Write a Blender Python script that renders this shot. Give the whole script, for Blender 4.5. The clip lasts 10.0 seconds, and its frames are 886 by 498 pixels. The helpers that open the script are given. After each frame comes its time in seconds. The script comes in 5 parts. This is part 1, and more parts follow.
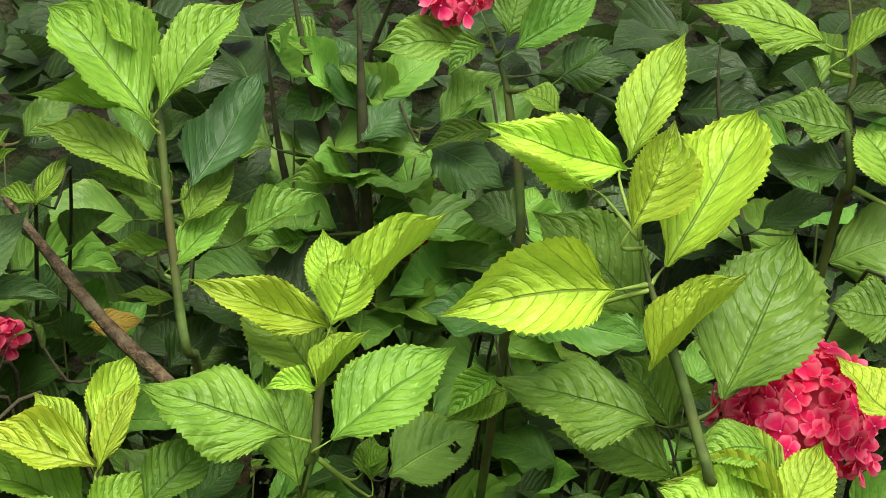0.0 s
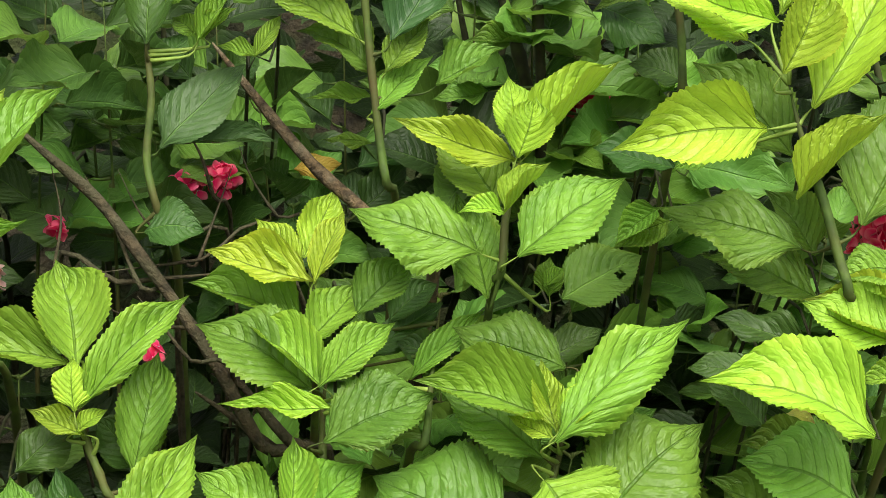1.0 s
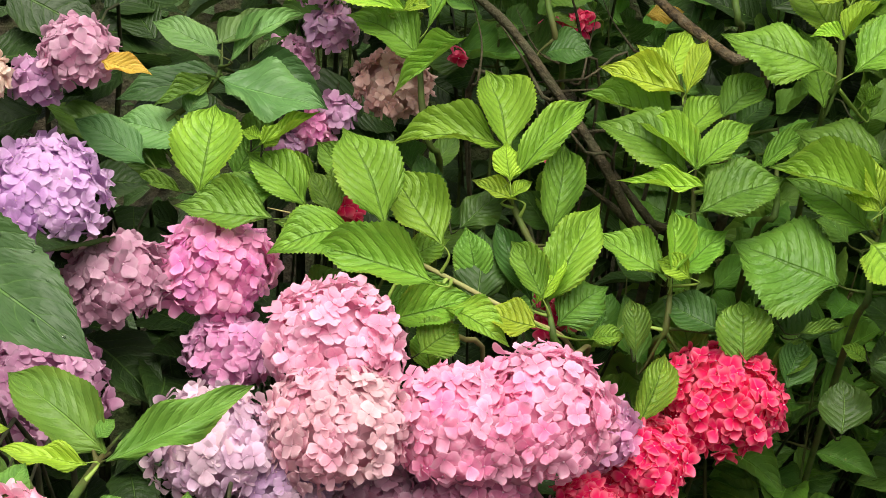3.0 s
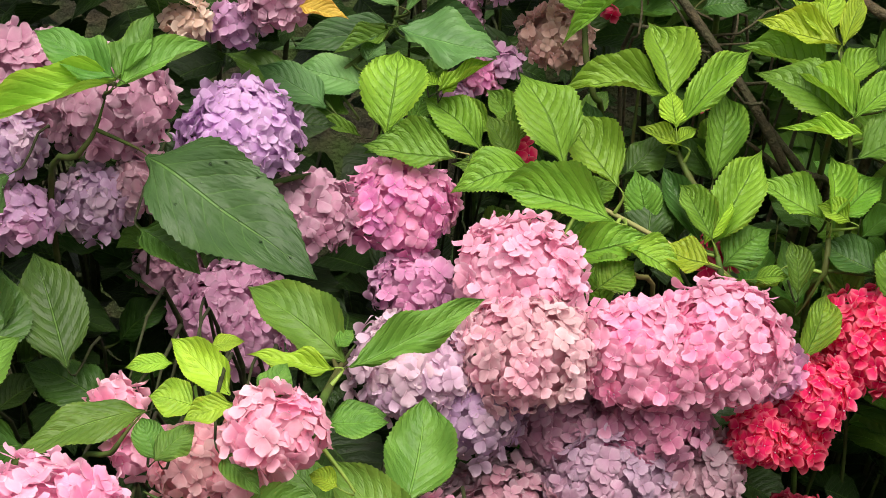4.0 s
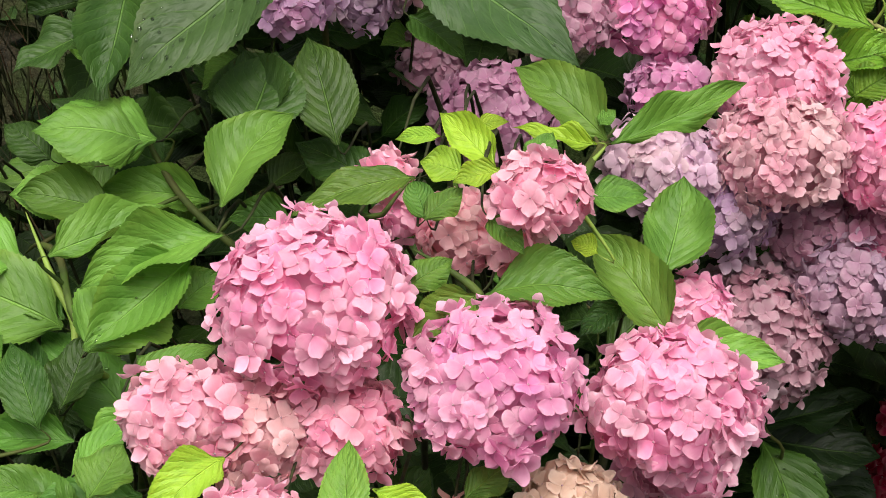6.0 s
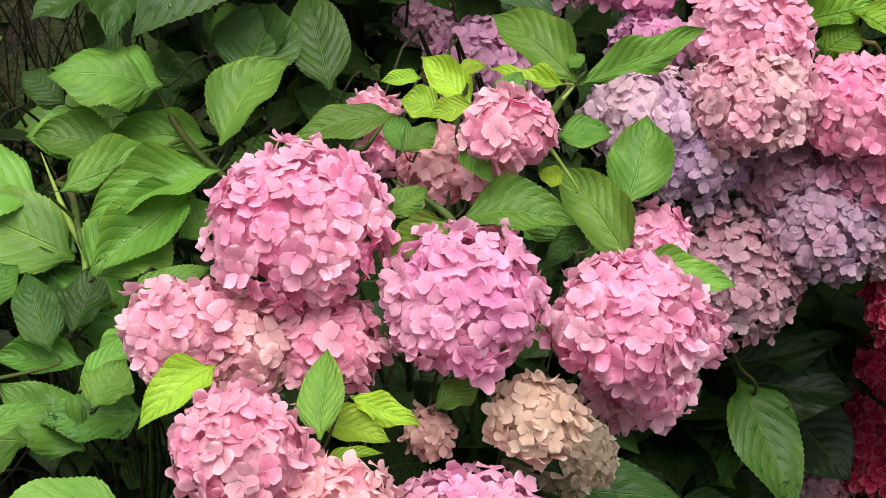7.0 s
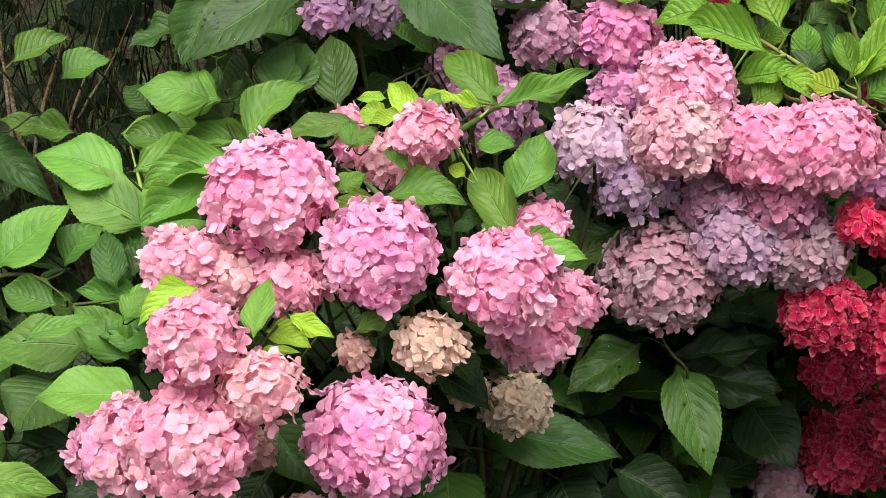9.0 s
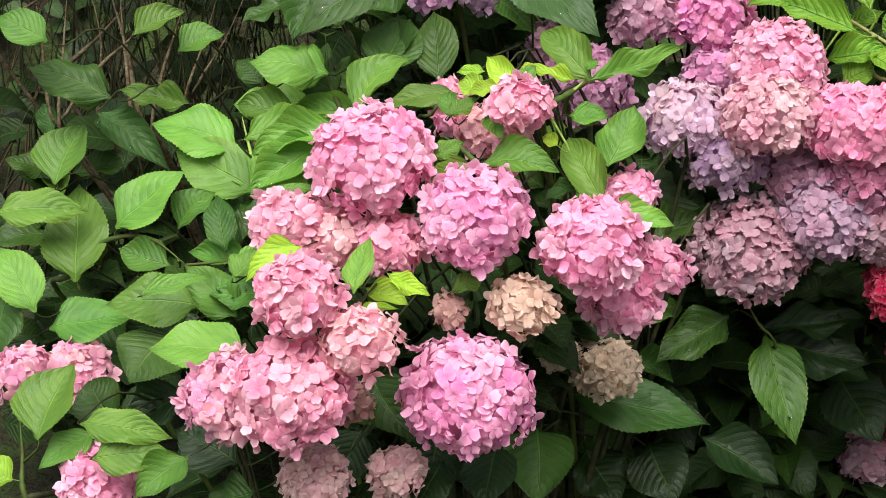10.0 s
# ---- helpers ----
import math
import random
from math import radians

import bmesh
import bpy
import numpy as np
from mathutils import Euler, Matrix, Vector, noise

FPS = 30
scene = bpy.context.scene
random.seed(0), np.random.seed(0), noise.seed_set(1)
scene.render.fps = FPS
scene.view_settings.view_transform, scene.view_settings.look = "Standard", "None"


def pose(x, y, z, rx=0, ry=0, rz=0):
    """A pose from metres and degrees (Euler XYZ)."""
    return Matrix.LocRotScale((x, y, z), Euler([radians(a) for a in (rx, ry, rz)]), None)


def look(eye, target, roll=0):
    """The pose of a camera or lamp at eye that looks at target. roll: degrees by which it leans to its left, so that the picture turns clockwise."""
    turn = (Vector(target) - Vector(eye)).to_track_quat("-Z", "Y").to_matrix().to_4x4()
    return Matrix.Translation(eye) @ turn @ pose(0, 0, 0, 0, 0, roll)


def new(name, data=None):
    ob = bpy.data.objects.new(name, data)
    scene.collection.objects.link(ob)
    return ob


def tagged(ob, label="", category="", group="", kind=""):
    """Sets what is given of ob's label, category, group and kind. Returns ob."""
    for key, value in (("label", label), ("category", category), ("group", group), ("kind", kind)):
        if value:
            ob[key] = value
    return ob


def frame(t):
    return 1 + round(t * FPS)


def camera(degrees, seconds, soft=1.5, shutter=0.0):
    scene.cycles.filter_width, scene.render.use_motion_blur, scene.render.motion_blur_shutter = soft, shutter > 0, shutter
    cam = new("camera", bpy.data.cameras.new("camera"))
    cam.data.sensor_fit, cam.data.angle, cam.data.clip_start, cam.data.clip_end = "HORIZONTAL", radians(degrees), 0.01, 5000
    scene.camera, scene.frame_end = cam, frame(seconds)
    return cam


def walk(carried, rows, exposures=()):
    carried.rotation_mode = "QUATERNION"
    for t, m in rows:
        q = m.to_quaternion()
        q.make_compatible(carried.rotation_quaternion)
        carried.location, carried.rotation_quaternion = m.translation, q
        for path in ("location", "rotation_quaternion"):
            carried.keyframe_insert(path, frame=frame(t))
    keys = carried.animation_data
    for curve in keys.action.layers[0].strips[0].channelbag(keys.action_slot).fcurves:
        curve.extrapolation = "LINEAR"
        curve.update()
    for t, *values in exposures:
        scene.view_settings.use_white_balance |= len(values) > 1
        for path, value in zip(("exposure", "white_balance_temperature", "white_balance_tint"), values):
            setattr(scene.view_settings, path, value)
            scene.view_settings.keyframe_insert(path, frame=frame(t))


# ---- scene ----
cam = camera(27.23, 10.0, soft=0.6)
PATH = [
    (0, (0.44, -0.958, 1.724), (0.756, 0.977, 1.329), 2.0),
    (0.5, (0.404, -1.067, 1.708), (0.634, 0.866, 1.249), 1.6),
    (1, (0.369, -1.166, 1.706), (0.547, 0.763, 1.211), 1.4),
    (1.5, (0.326, -1.287, 1.704), (0.467, 0.642, 1.197), 1.5),
    (2, (0.266, -1.427, 1.694), (0.378, 0.501, 1.172), 1.7),
    (2.5, (0.142, -1.535, 1.674), (0.268, 0.392, 1.151), 2.1),
    (3, (0.038, -1.653, 1.656), (0.117, 0.27, 1.112), 2.4),
    (3.2, (0.011, -1.656, 1.63), (0.079, 0.269, 1.092), 2.5),
    (4.3, (-0.162, -1.779, 1.603), (-0.138, 0.141, 1.044), 2.6),
    (4.5, (-0.17, -1.785, 1.595), (-0.19, 0.131, 1.022), 2.3),
    (5, (-0.174, -1.797, 1.576), (-0.29, 0.105, 0.967), 1.8),
    (5.5, (-0.165, -1.795, 1.551), (-0.334, 0.09, 0.904), 1.8),
    (5.7, (-0.161, -1.798, 1.541), (-0.339, 0.081, 0.877), 2.0),
    (6.8, (-0.098, -1.925, 1.545), (-0.328, -0.07, 0.834), 2.0),
    (7, (-0.08, -1.948, 1.538), (-0.314, -0.089, 0.839), 2.0),
    (7.5, (-0.002, -2.127, 1.569), (-0.273, -0.263, 0.897), 1.8),
    (8, (0.113, -2.235, 1.604), (-0.201, -0.365, 0.968), 1.8),
    (8.5, (0.315, -2.335, 1.619), (-0.114, -0.484, 0.997), 2.1),
    (9, (0.417, -2.451, 1.628), (-0.127, -0.629, 1.009), 2.6),
    (9.5, (0.421, -2.501, 1.605), (-0.195, -0.706, 0.974), 2.7),
    (10, (0.474, -2.551, 1.627), (-0.184, -0.771, 0.997), 2.4),
]
walk(cam, [(t, look(eye, target, roll)) for t, eye, target, roll in PATH],
     exposures=[(0.0, 1.32, 6750, 10), (1.5, 1.32, 6750, 10), (3.0, 1.1, 6800, 10), (5.0, 0.86, 6850, 10), (6.8, 0.74, 6600, 10), (8.0, 0.86, 6500, 10), (9.0, 0.98, 6500, 10), (10.0, 1.03, 6500, 10)])

# ---- world, sun and exposure ----
SUN_UP, SUN_ROUND = 60.0, 190.0
world = bpy.data.worlds.new("overcast_sky")
scene.world = world
world.use_nodes = True
wn = world.node_tree.nodes
sky = wn.new("ShaderNodeTexSky")
sky.sky_type, sky.sun_disc = "NISHITA", False
sky.sun_elevation, sky.sun_rotation = radians(SUN_UP), radians(SUN_ROUND)
sky.air_density, sky.dust_density, sky.ozone_density = 1.0, 4.0, 1.0
wn["Background"].inputs["Strength"].default_value = 0.083
cloud = wn.new("ShaderNodeHueSaturation")
cloud.inputs["Saturation"].default_value = 0.16
world.node_tree.links.new(sky.outputs["Color"], cloud.inputs["Color"])
world.node_tree.links.new(cloud.outputs["Color"], wn["Background"].inputs["Color"])
sun = new("sun", bpy.data.lights.new("sun", "SUN"))
sun.data.energy, sun.data.angle, sun.data.color = 2.9, radians(45), (1.0, 0.96, 0.88)
sun.matrix_world = look((0.4, -2.0, 4.6), (0, 0.2, 0.8))


# ---- materials ----
def material(name):
    m = bpy.data.materials.new(name)
    m.use_nodes = True
    nt = m.node_tree
    nt.nodes.clear()
    out = nt.nodes.new("ShaderNodeOutputMaterial")
    return m, nt, out


def node(nt, kind, links=(), **values):
    n = nt.nodes.new(kind)
    for key, value in values.items():
        if key == "operation":
            n.operation = value
        elif key == "blend":
            n.data_type, n.blend_type = "RGBA", value
        elif key == "interp":
            n.interpolation_type = value
    for slot, value in links:
        if hasattr(value, "is_output"):
            nt.links.new(value, n.inputs[slot])
        else:
            n.inputs[slot].default_value = value
    return n


def maths(nt, op, a, b=0.0, c=0.0):
    return node(nt, "ShaderNodeMath", [(0, a), (1, b), (2, c)], operation=op).outputs[0]


def step(nt, x, lo, hi, a=0.0, b=1.0):
    return node(nt, "ShaderNodeMapRange", [(0, x), (1, lo), (2, hi), (3, a), (4, b)], interp="SMOOTHSTEP").outputs[0]


def blend(nt, f, a, b, kind="MIX"):
    return node(nt, "ShaderNodeMix", [(0, f), (6, a), (7, b)], blend=kind).outputs[2]


def blotch(nt, scale, detail=3.0, where=None):
    co = where or node(nt, "ShaderNodeTexCoord").outputs["Object"]
    return node(nt, "ShaderNodeTexNoise", [("Vector", co), ("Scale", scale), ("Detail", detail)]).outputs["Fac"]


def leaf_material(name, rough, sheen, rib_colour, rib_gain, rib_mix, side_mix, net_mix, relief, puff, bump_size, through_light):
    """A veined leaf: the object's colour is the blade's, the veins follow the blade's own u and v."""
    m, nt, out = material(name)
    info = node(nt, "ShaderNodeObjectInfo")
    uv = node(nt, "ShaderNodeUVMap").outputs[0]
    xyz = node(nt, "ShaderNodeSeparateXYZ", [(0, uv)])
    signed = maths(nt, "MULTIPLY_ADD", xyz.outputs[0], 2.0, -1.0)
    u = maths(nt, "ABSOLUTE", signed)
    v = xyz.outputs[1]
    shift = maths(nt, "MULTIPLY", info.outputs["Random"], 40.0)
    own = node(nt, "ShaderNodeCombineXYZ", [(0, signed), (1, v), (2, shift)]).outputs[0]
    wob = maths(nt, "MULTIPLY_ADD", blotch(nt, 2.5, 2.0, own), 0.035, -0.0175)
    s = maths(nt, "ADD", maths(nt, "SUBTRACT", v, maths(nt, "MULTIPLY", maths(nt, "POWER", u, 1.35), 0.30)), wob)
    tri = maths(nt, "PINGPONG", maths(nt, "MULTIPLY", s, 8.5), 0.5)
    thin = maths(nt, "MULTIPLY_ADD", u, -0.045, 0.085)
    side = node(nt, "ShaderNodeMapRange", [(0, tri), (1, 0.0), (2, thin), (3, 1.0), (4, 0.0)], interp="SMOOTHSTEP").outputs[0]
    mid = step(nt, u, 0.014, maths(nt, "MULTIPLY_ADD", v, -0.02, 0.05), 1.0, 0.0)
    # small meshes of the vein net between the side veins
    warp = maths(nt, "MULTIPLY", blotch(nt, 7.0, 2.0, own), 0.8)
    cell = node(nt, "ShaderNodeCombineXYZ", [(0, maths(nt, "MULTIPLY", signed, 6.5)), (1, maths(nt, "ADD", maths(nt, "MULTIPLY", s, 21.0), warp)), (2, shift)]).outputs[0]
    vor = nt.nodes.new("ShaderNodeTexVoronoi")
    vor.feature = "DISTANCE_TO_EDGE"
    nt.links.new(cell, vor.inputs["Vector"])
    vor.inputs["Scale"].default_value = 1.0
    net = step(nt, vor.outputs["Distance"], 0.0, 0.09, 1.0, 0.0)
    pillow = step(nt, vor.outputs["Distance"], 0.0, 0.42, 0.0, 1.0)
    vein = maths(nt, "MAXIMUM", maths(nt, "MULTIPLY", side, side_mix), mid)
    vein = maths(nt, "MAXIMUM", vein, maths(nt, "MULTIPLY", net, net_mix))
    base = info.outputs["Color"]
    dusk = node(nt, "ShaderNodeHueSaturation", [("Color", base), ("Value", 0.66), ("Hue", 0.514)]).outputs[0]
    sallow = node(nt, "ShaderNodeHueSaturation", [("Color", base), ("Value", 1.16), ("Hue", 0.480)]).outputs[0]
    blade = blend(nt, step(nt, blotch(nt, 1.6, 3.0, own), 0.38, 0.68, 0.0, 0.65), base, dusk)
    blade = blend(nt, maths(nt, "MULTIPLY", step(nt, u, 0.72, 1.0), step(nt, blotch(nt, 2.2, 2.0, own), 0.4, 0.65, 0.0, 0.7)), blade, sallow)
    blade = blend(nt, step(nt, blotch(nt, 24.0, 2.0, own), 0.68, 0.78, 0.0, 0.35), blade, (0.09, 0.075, 0.02, 1))
    hue = node(nt, "ShaderNodeHueSaturation", [("Hue", maths(nt, "MULTIPLY_ADD", info.outputs["Random"], 0.018, 0.491)), ("Saturation", 0.97), ("Color", blade),
               ("Value", maths(nt, "MULTIPLY_ADD", info.outputs["Random"], 0.34, 0.83))]).outputs[0]
    rib = blend(nt, rib_mix, node(nt, "ShaderNodeHueSaturation", [("Color", hue), ("Value", rib_gain)]).outputs[0], (*rib_colour, 1))
    col = blend(nt, vein, hue, rib)
    grain = maths(nt, "MULTIPLY_ADD", blotch(nt, 110.0, 2.0, own), 0.05, maths(nt, "MULTIPLY", pillow, relief))
    swell = maths(nt, "MULTIPLY", maths(nt, "POWER", maths(nt, "MULTIPLY", tri, 2.0), 0.55), puff)
    height = maths(nt, "SUBTRACT", maths(nt, "ADD", grain, swell), mid)
    bump = node(nt, "ShaderNodeBump", [("Strength", 0.9), ("Distance", bump_size), ("Height", height)]).outputs[0]
    gloss = maths(nt, "MULTIPLY_ADD", blotch(nt, 3.0, 3.0, own), 0.22, rough - 0.11)
    b = node(nt, "ShaderNodeBsdfPrincipled", [("Base Color", col), ("Roughness", gloss), ("Specular IOR Level", sheen), ("Normal", bump)])
    warm = node(nt, "ShaderNodeHueSaturation", [("Color", col), ("Hue", 0.490), ("Value", 1.3)]).outputs[0]
    tr = node(nt, "ShaderNodeBsdfTranslucent", [("Color", warm), ("Normal", bump)])
    mix = node(nt, "ShaderNodeMixShader", [(0, through_light), (1, b.outputs[0]), (2, tr.outputs[0])])
    nt.links.new(mix.outputs[0], out.inputs[0])
    return m


def petal_material():
    """A hydrangea sepal: the object's colour, faint lengthwise veins, tired brown flecks; deep heart and pale rim
    paint in shading.
    """
    m, nt, out = material("sepal")
    info = node(nt, "ShaderNodeObjectInfo")
    uv = node(nt, "ShaderNodeUVMap").outputs[0]
    xyz = node(nt, "ShaderNodeSeparateXYZ", [(0, uv)])
    v = xyz.outputs[1]
    u = maths(nt, "ABSOLUTE", maths(nt, "MULTIPLY_ADD", xyz.outputs[0], 2.0, -1.0))
    base = info.outputs["Color"]
    pale = node(nt, "ShaderNodeHueSaturation", [("Color", base), ("Saturation", 0.66), ("Value", 1.12)]).outputs[0]
    deep = node(nt, "ShaderNodeHueSaturation", [("Color", base), ("Saturation", 1.12), ("Value", 0.84)]).outputs[0]
    c = blend(nt, step(nt, v, 0.05, 0.42, 0.75, 0.0), base, deep)
    c = blend(nt, step(nt, blotch(nt, 2.5, 3.0), 0.4, 0.7, 0.0, 0.35), c, deep)
    rim = maths(nt, "MAXIMUM", step(nt, v, 0.45, 1.0, 0.0, 0.55), step(nt, u, 0.55, 1.0, 0.0, 0.4))
    c = blend(nt, rim, c, pale)
    ray = maths(nt, "PINGPONG", maths(nt, "MULTIPLY", u, 3.0), 0.5)
    c = blend(nt, step(nt, ray, 0.0, 0.12, 0.13, 0.0), c, deep)
    c = blend(nt, step(nt, blotch(nt, 9.0, 4.0), 0.67, 0.8, 0.0, 0.3), c, (0.35, 0.22, 0.10, 1))
    relief = maths(nt, "MULTIPLY_ADD", ray, 0.12, blotch(nt, 4.0, 2.0))
    bump = node(nt, "ShaderNodeBump", [("Strength", 0.6), ("Distance", 0.0012), ("Height", relief)]).outputs[0]
    b = node(nt, "ShaderNodeBsdfPrincipled", [("Base Color", c), ("Roughness", 0.7), ("Specular IOR Level", 0.14), ("Normal", bump)])
    tr = node(nt, "ShaderNodeBsdfTranslucent", [("Color", c)])
    mix = node(nt, "ShaderNodeMixShader", [(0, 0.48), (1, b.outputs[0]), (2, tr.outputs[0])])
    nt.links.new(mix.outputs[0], out.inputs[0])
    return m


def mottled(name, a, b, scale, rough, bump_size, third=None):
    m, nt, out = material(name)
    c = blend(nt, step(nt, blotch(nt, scale, 5.0), 0.35, 0.65), (*a, 1), (*b, 1))
    if third:
        c = blend(nt, step(nt, blotch(nt, scale * 0.27, 7.0), 0.36, 0.72), c, (*third, 1))
    bump = node(nt, "ShaderNodeBump", [("Strength", 0.7), ("Distance", bump_size), ("Height", blotch(nt, scale * 2.3, 6.0))]).outputs[0]
    s = node(nt, "ShaderNodeBsdfPrincipled", [("Base Color", c), ("Roughness", rough), ("Specular IOR Level", 0.25), ("Normal", bump)])
    nt.links.new(s.outputs[0], out.inputs[0])
    return m


LEAF_YOUNG = leaf_material("young_leaf", 0.46, 0.34, (0.07, 0.18, 0.012), 0.62, 0.40, 0.72, 0.17, 0.42, 1.25, 0.0015, 0.36)
LEAF_OLD = leaf_material("mature_leaf", 0.46, 0.30, (0.17, 0.31, 0.06), 1.55, 0.22, 0.50, 0.10, 0.22, 0.62, 0.0015, 0.30)
SEPAL = petal_material()
STEM_GREEN = mottled("green_stem", (0.058, 0.105, 0.016), (0.030, 0.058, 0.010), 60.0, 0.7, 0.001, (0.060, 0.055, 0.016))
# stem green darkened as if in shade, for growth deep in the shrub
STEM_SHADE = mottled("shaded_stem", (0.036, 0.045, 0.014), (0.020, 0.020, 0.009), 60.0, 0.8, 0.001)
STEM_PALE = mottled("pale_stem", (0.22, 0.32, 0.06), (0.15, 0.23, 0.04), 50.0, 0.5, 0.001)
TWIG = mottled("tan_twig", (0.30, 0.27, 0.11), (0.20, 0.17, 0.07), 55.0, 0.7, 0.0015, (0.18, 0.20, 0.07))
STRAW = mottled("dry_straw", (0.13, 0.085, 0.045), (0.07, 0.046, 0.025), 70.0, 0.85, 0.002)
BARK = mottled("bark", (0.120, 0.082, 0.042), (0.034, 0.024, 0.013), 120.0, 0.9, 0.008, (0.15, 0.125, 0.080))
BARK_DARK = mottled("weathered_bark", (0.062, 0.048, 0.026), (0.024, 0.020, 0.011), 110.0, 0.9, 0.006, (0.052, 0.050, 0.026))
BEAD = mottled("floret_bead", (0.62, 0.42, 0.45), (0.42, 0.24, 0.32), 30.0, 0.5, 0.001)
# soil and moss sit below their natural tone, painting in the surrounding shade
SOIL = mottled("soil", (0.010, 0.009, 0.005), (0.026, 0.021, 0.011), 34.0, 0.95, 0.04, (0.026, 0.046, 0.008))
UP, FRONT = Vector((0, 0, 1)), Vector((0.0, -0.95, 0.31))
rng = random.Random(7)


# ---- ground ----
def build_ground():
    n, half = 70, 2.4
    bm = bmesh.new()
    axis = [-300.0, -40.0, -8.0] + [-half + 2 * half * i / n for i in range(n + 1)] + [8.0, 40.0, 300.0]
    rows = []
    for y in axis:
        bank = 1.7 * min(1, max(0, (y - 0.75) / 1.3)) ** 1.3
        rows.append([bm.verts.new((x, y + 0.5, bank + 0.05 * noise.noise(Vector((x * 1.7, y * 1.7, 0))) + 0.02 * noise.noise(Vector((x * 7, y * 7, 3)))
                     if abs(x) <= half and abs(y) <= half else bank)) for x in axis])
    for a, b in zip(rows, rows[1:]):
        for i in range(len(axis) - 1):
            bm.faces.new((a[i], a[i + 1], b[i + 1], b[i])).smooth = True
    me = bpy.data.meshes.new("ground")
    bm.to_mesh(me)
    bm.free()
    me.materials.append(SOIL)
    tagged(new("ground", me), "damp soil and a mossy bank behind the shrub, darkened in colour for shade", "ground", kind="structure")


build_ground()

# ---- leaf and floret meshes ----
MATURE = [(0, 0.03), (0.02, 0.15), (0.06, 0.285), (0.12, 0.395), (0.20, 0.465), (0.30, 0.498), (0.42, 0.5), (0.53, 0.474), (0.63, 0.415), (0.72, 0.335), (0.80, 0.245), (0.86, 0.168), (0.91, 0.100), (0.955, 0.045), (1, 0.0)]
POINTED = [(0, 0.03), (0.02, 0.14), (0.06, 0.26), (0.12, 0.365), (0.20, 0.445), (0.30, 0.492), (0.40, 0.5), (0.50, 0.48), (0.60, 0.425), (0.68, 0.352), (0.75, 0.268), (0.81, 0.180), (0.86, 0.110), (0.91, 0.062), (0.96, 0.026), (1, 0.0)]


def half_width(v, outline=MATURE):
    return float(np.interp(v, [p[0] for p in outline], [p[1] for p in outline]))


def leaf_mesh(name, arch, fold, wave, twist, droop, roll, seed, puff=0.020, bite=0.034, rows=66, cols=6, outline=MATURE, hole=None):
    """A hydrangea blade from (0,0,0) to (0,1,0), one wide and quilted between its side veins."""
    r = random.Random(seed)
    bm = bmesh.new()
    uvs = {}
    grid = []
    ph = r.uniform(0, 6)
    lean = r.uniform(-0.06, 0.06)
    for i in range(rows + 1):
        v = i / rows
        h = half_width(v, outline)
        line = []
        for j in range(-cols, cols + 1):
            u = j / cols
            side = h * (1 + 0.06 * (1 if j > 0 else -1) * math.sin(ph))
            if abs(j) == cols and 0 < i < rows:
                tooth = (0.0, 0.45, 1.0)[(i + (j > 0)) % 3]
                side = h + bite * (tooth - 0.4) * min(1, h * 4) * r.uniform(0.7, 1.2)
            s = v - 0.30 * abs(u) ** 1.35
            swell = abs(math.sin(math.pi * 8.5 * s)) ** 0.7
            quilt = swell * puff * min(1, h * 3) * (1 if 0 < abs(u) < 1 else 0.4 if u else 0)
            z = arch * 4 * v * (1 - v) + fold * abs(u) ** 1.3 * h * 1.2 + quilt
            z += wave * abs(u) ** 2 * math.sin(v * 11 + ph + (1.3 if j > 0 else 0)) * h * 2
            z += droop * (max(0, v - 0.55) ** 2 * 1.2 - max(0, v - 0.55) * 0.54)
            z += twist * u * h * (v - 0.4)
            z += roll * max(0, abs(u) - 0.45) ** 2 * h * (1.6 if j > 0 else 0.7)
            z += 0.035 * noise.noise(Vector((u * 1.6 + seed, v * 3.2, 0.5 * seed))) * min(1, h * 3)
            x = u * side * (1 - 0.25 * abs(fold) * abs(u)) + lean * math.sin(math.pi * v)
            y = v + 0.07 * abs(u) * (1 - v) * (v > 0)
            vert = bm.verts.new((x, y, z))
            uvs[vert] = (0.5 + 0.5 * u, v)
            line.append(vert)
        grid.append(line)
    layer = bm.loops.layers.uv.new("UVMap")
    for i, (a, b) in enumerate(zip(grid, grid[1:])):
        for j in range(2 * cols):
            if hole and ((i / rows - hole[1]) / hole[2]) ** 2 + (((j + 0.5) / cols - 1 - hole[0]) / (hole[2] * 2.2)) ** 2 < 1 + 0.5 * math.sin(i * 1.3 + j):
                continue
            f = bm.faces.new((a[j], a[j + 1], b[j + 1], b[j]))
            f.smooth = True
            for loop in f.loops:
                loop[layer].uv = uvs[loop.vert]
    me = bpy.data.meshes.new(name)
    bm.to_mesh(me)
    bm.free()
    return me


# arch, fold, wave, twist, droop, roll
SHAPES = [(0.06, 0.18, 0.03, 0.1, 0.15, 0.0), (0.10, 0.30, 0.05, -0.15, 0.25, -0.3), (0.02, 0.50, 0.04, 0.1, 0.2, 0.2), (-0.05, 0.26, 0.07, 0.2, -0.35, 0.4),
          (0.09, 0.12, 0.09, -0.2, 0.35, -0.5), (0.05, 0.36, 0.08, 0.3, -0.3, 0.3), (0.14, 0.22, 0.05, -0.3, 0.5, 0.5), (-0.02, 0.40, 0.10, -0.25, -0.2, -0.4)]
YOUNG = [leaf_mesh("young_leaf", *s, seed=i, outline=POINTED) for i, s in enumerate(SHAPES)]
OLD = [leaf_mesh("mature_leaf", a, 0.55 * f, w, t, d, q, seed=20 + i, puff=0.007, bite=0.021) for i, (a, f, w, t, d, q) in enumerate(SHAPES)]
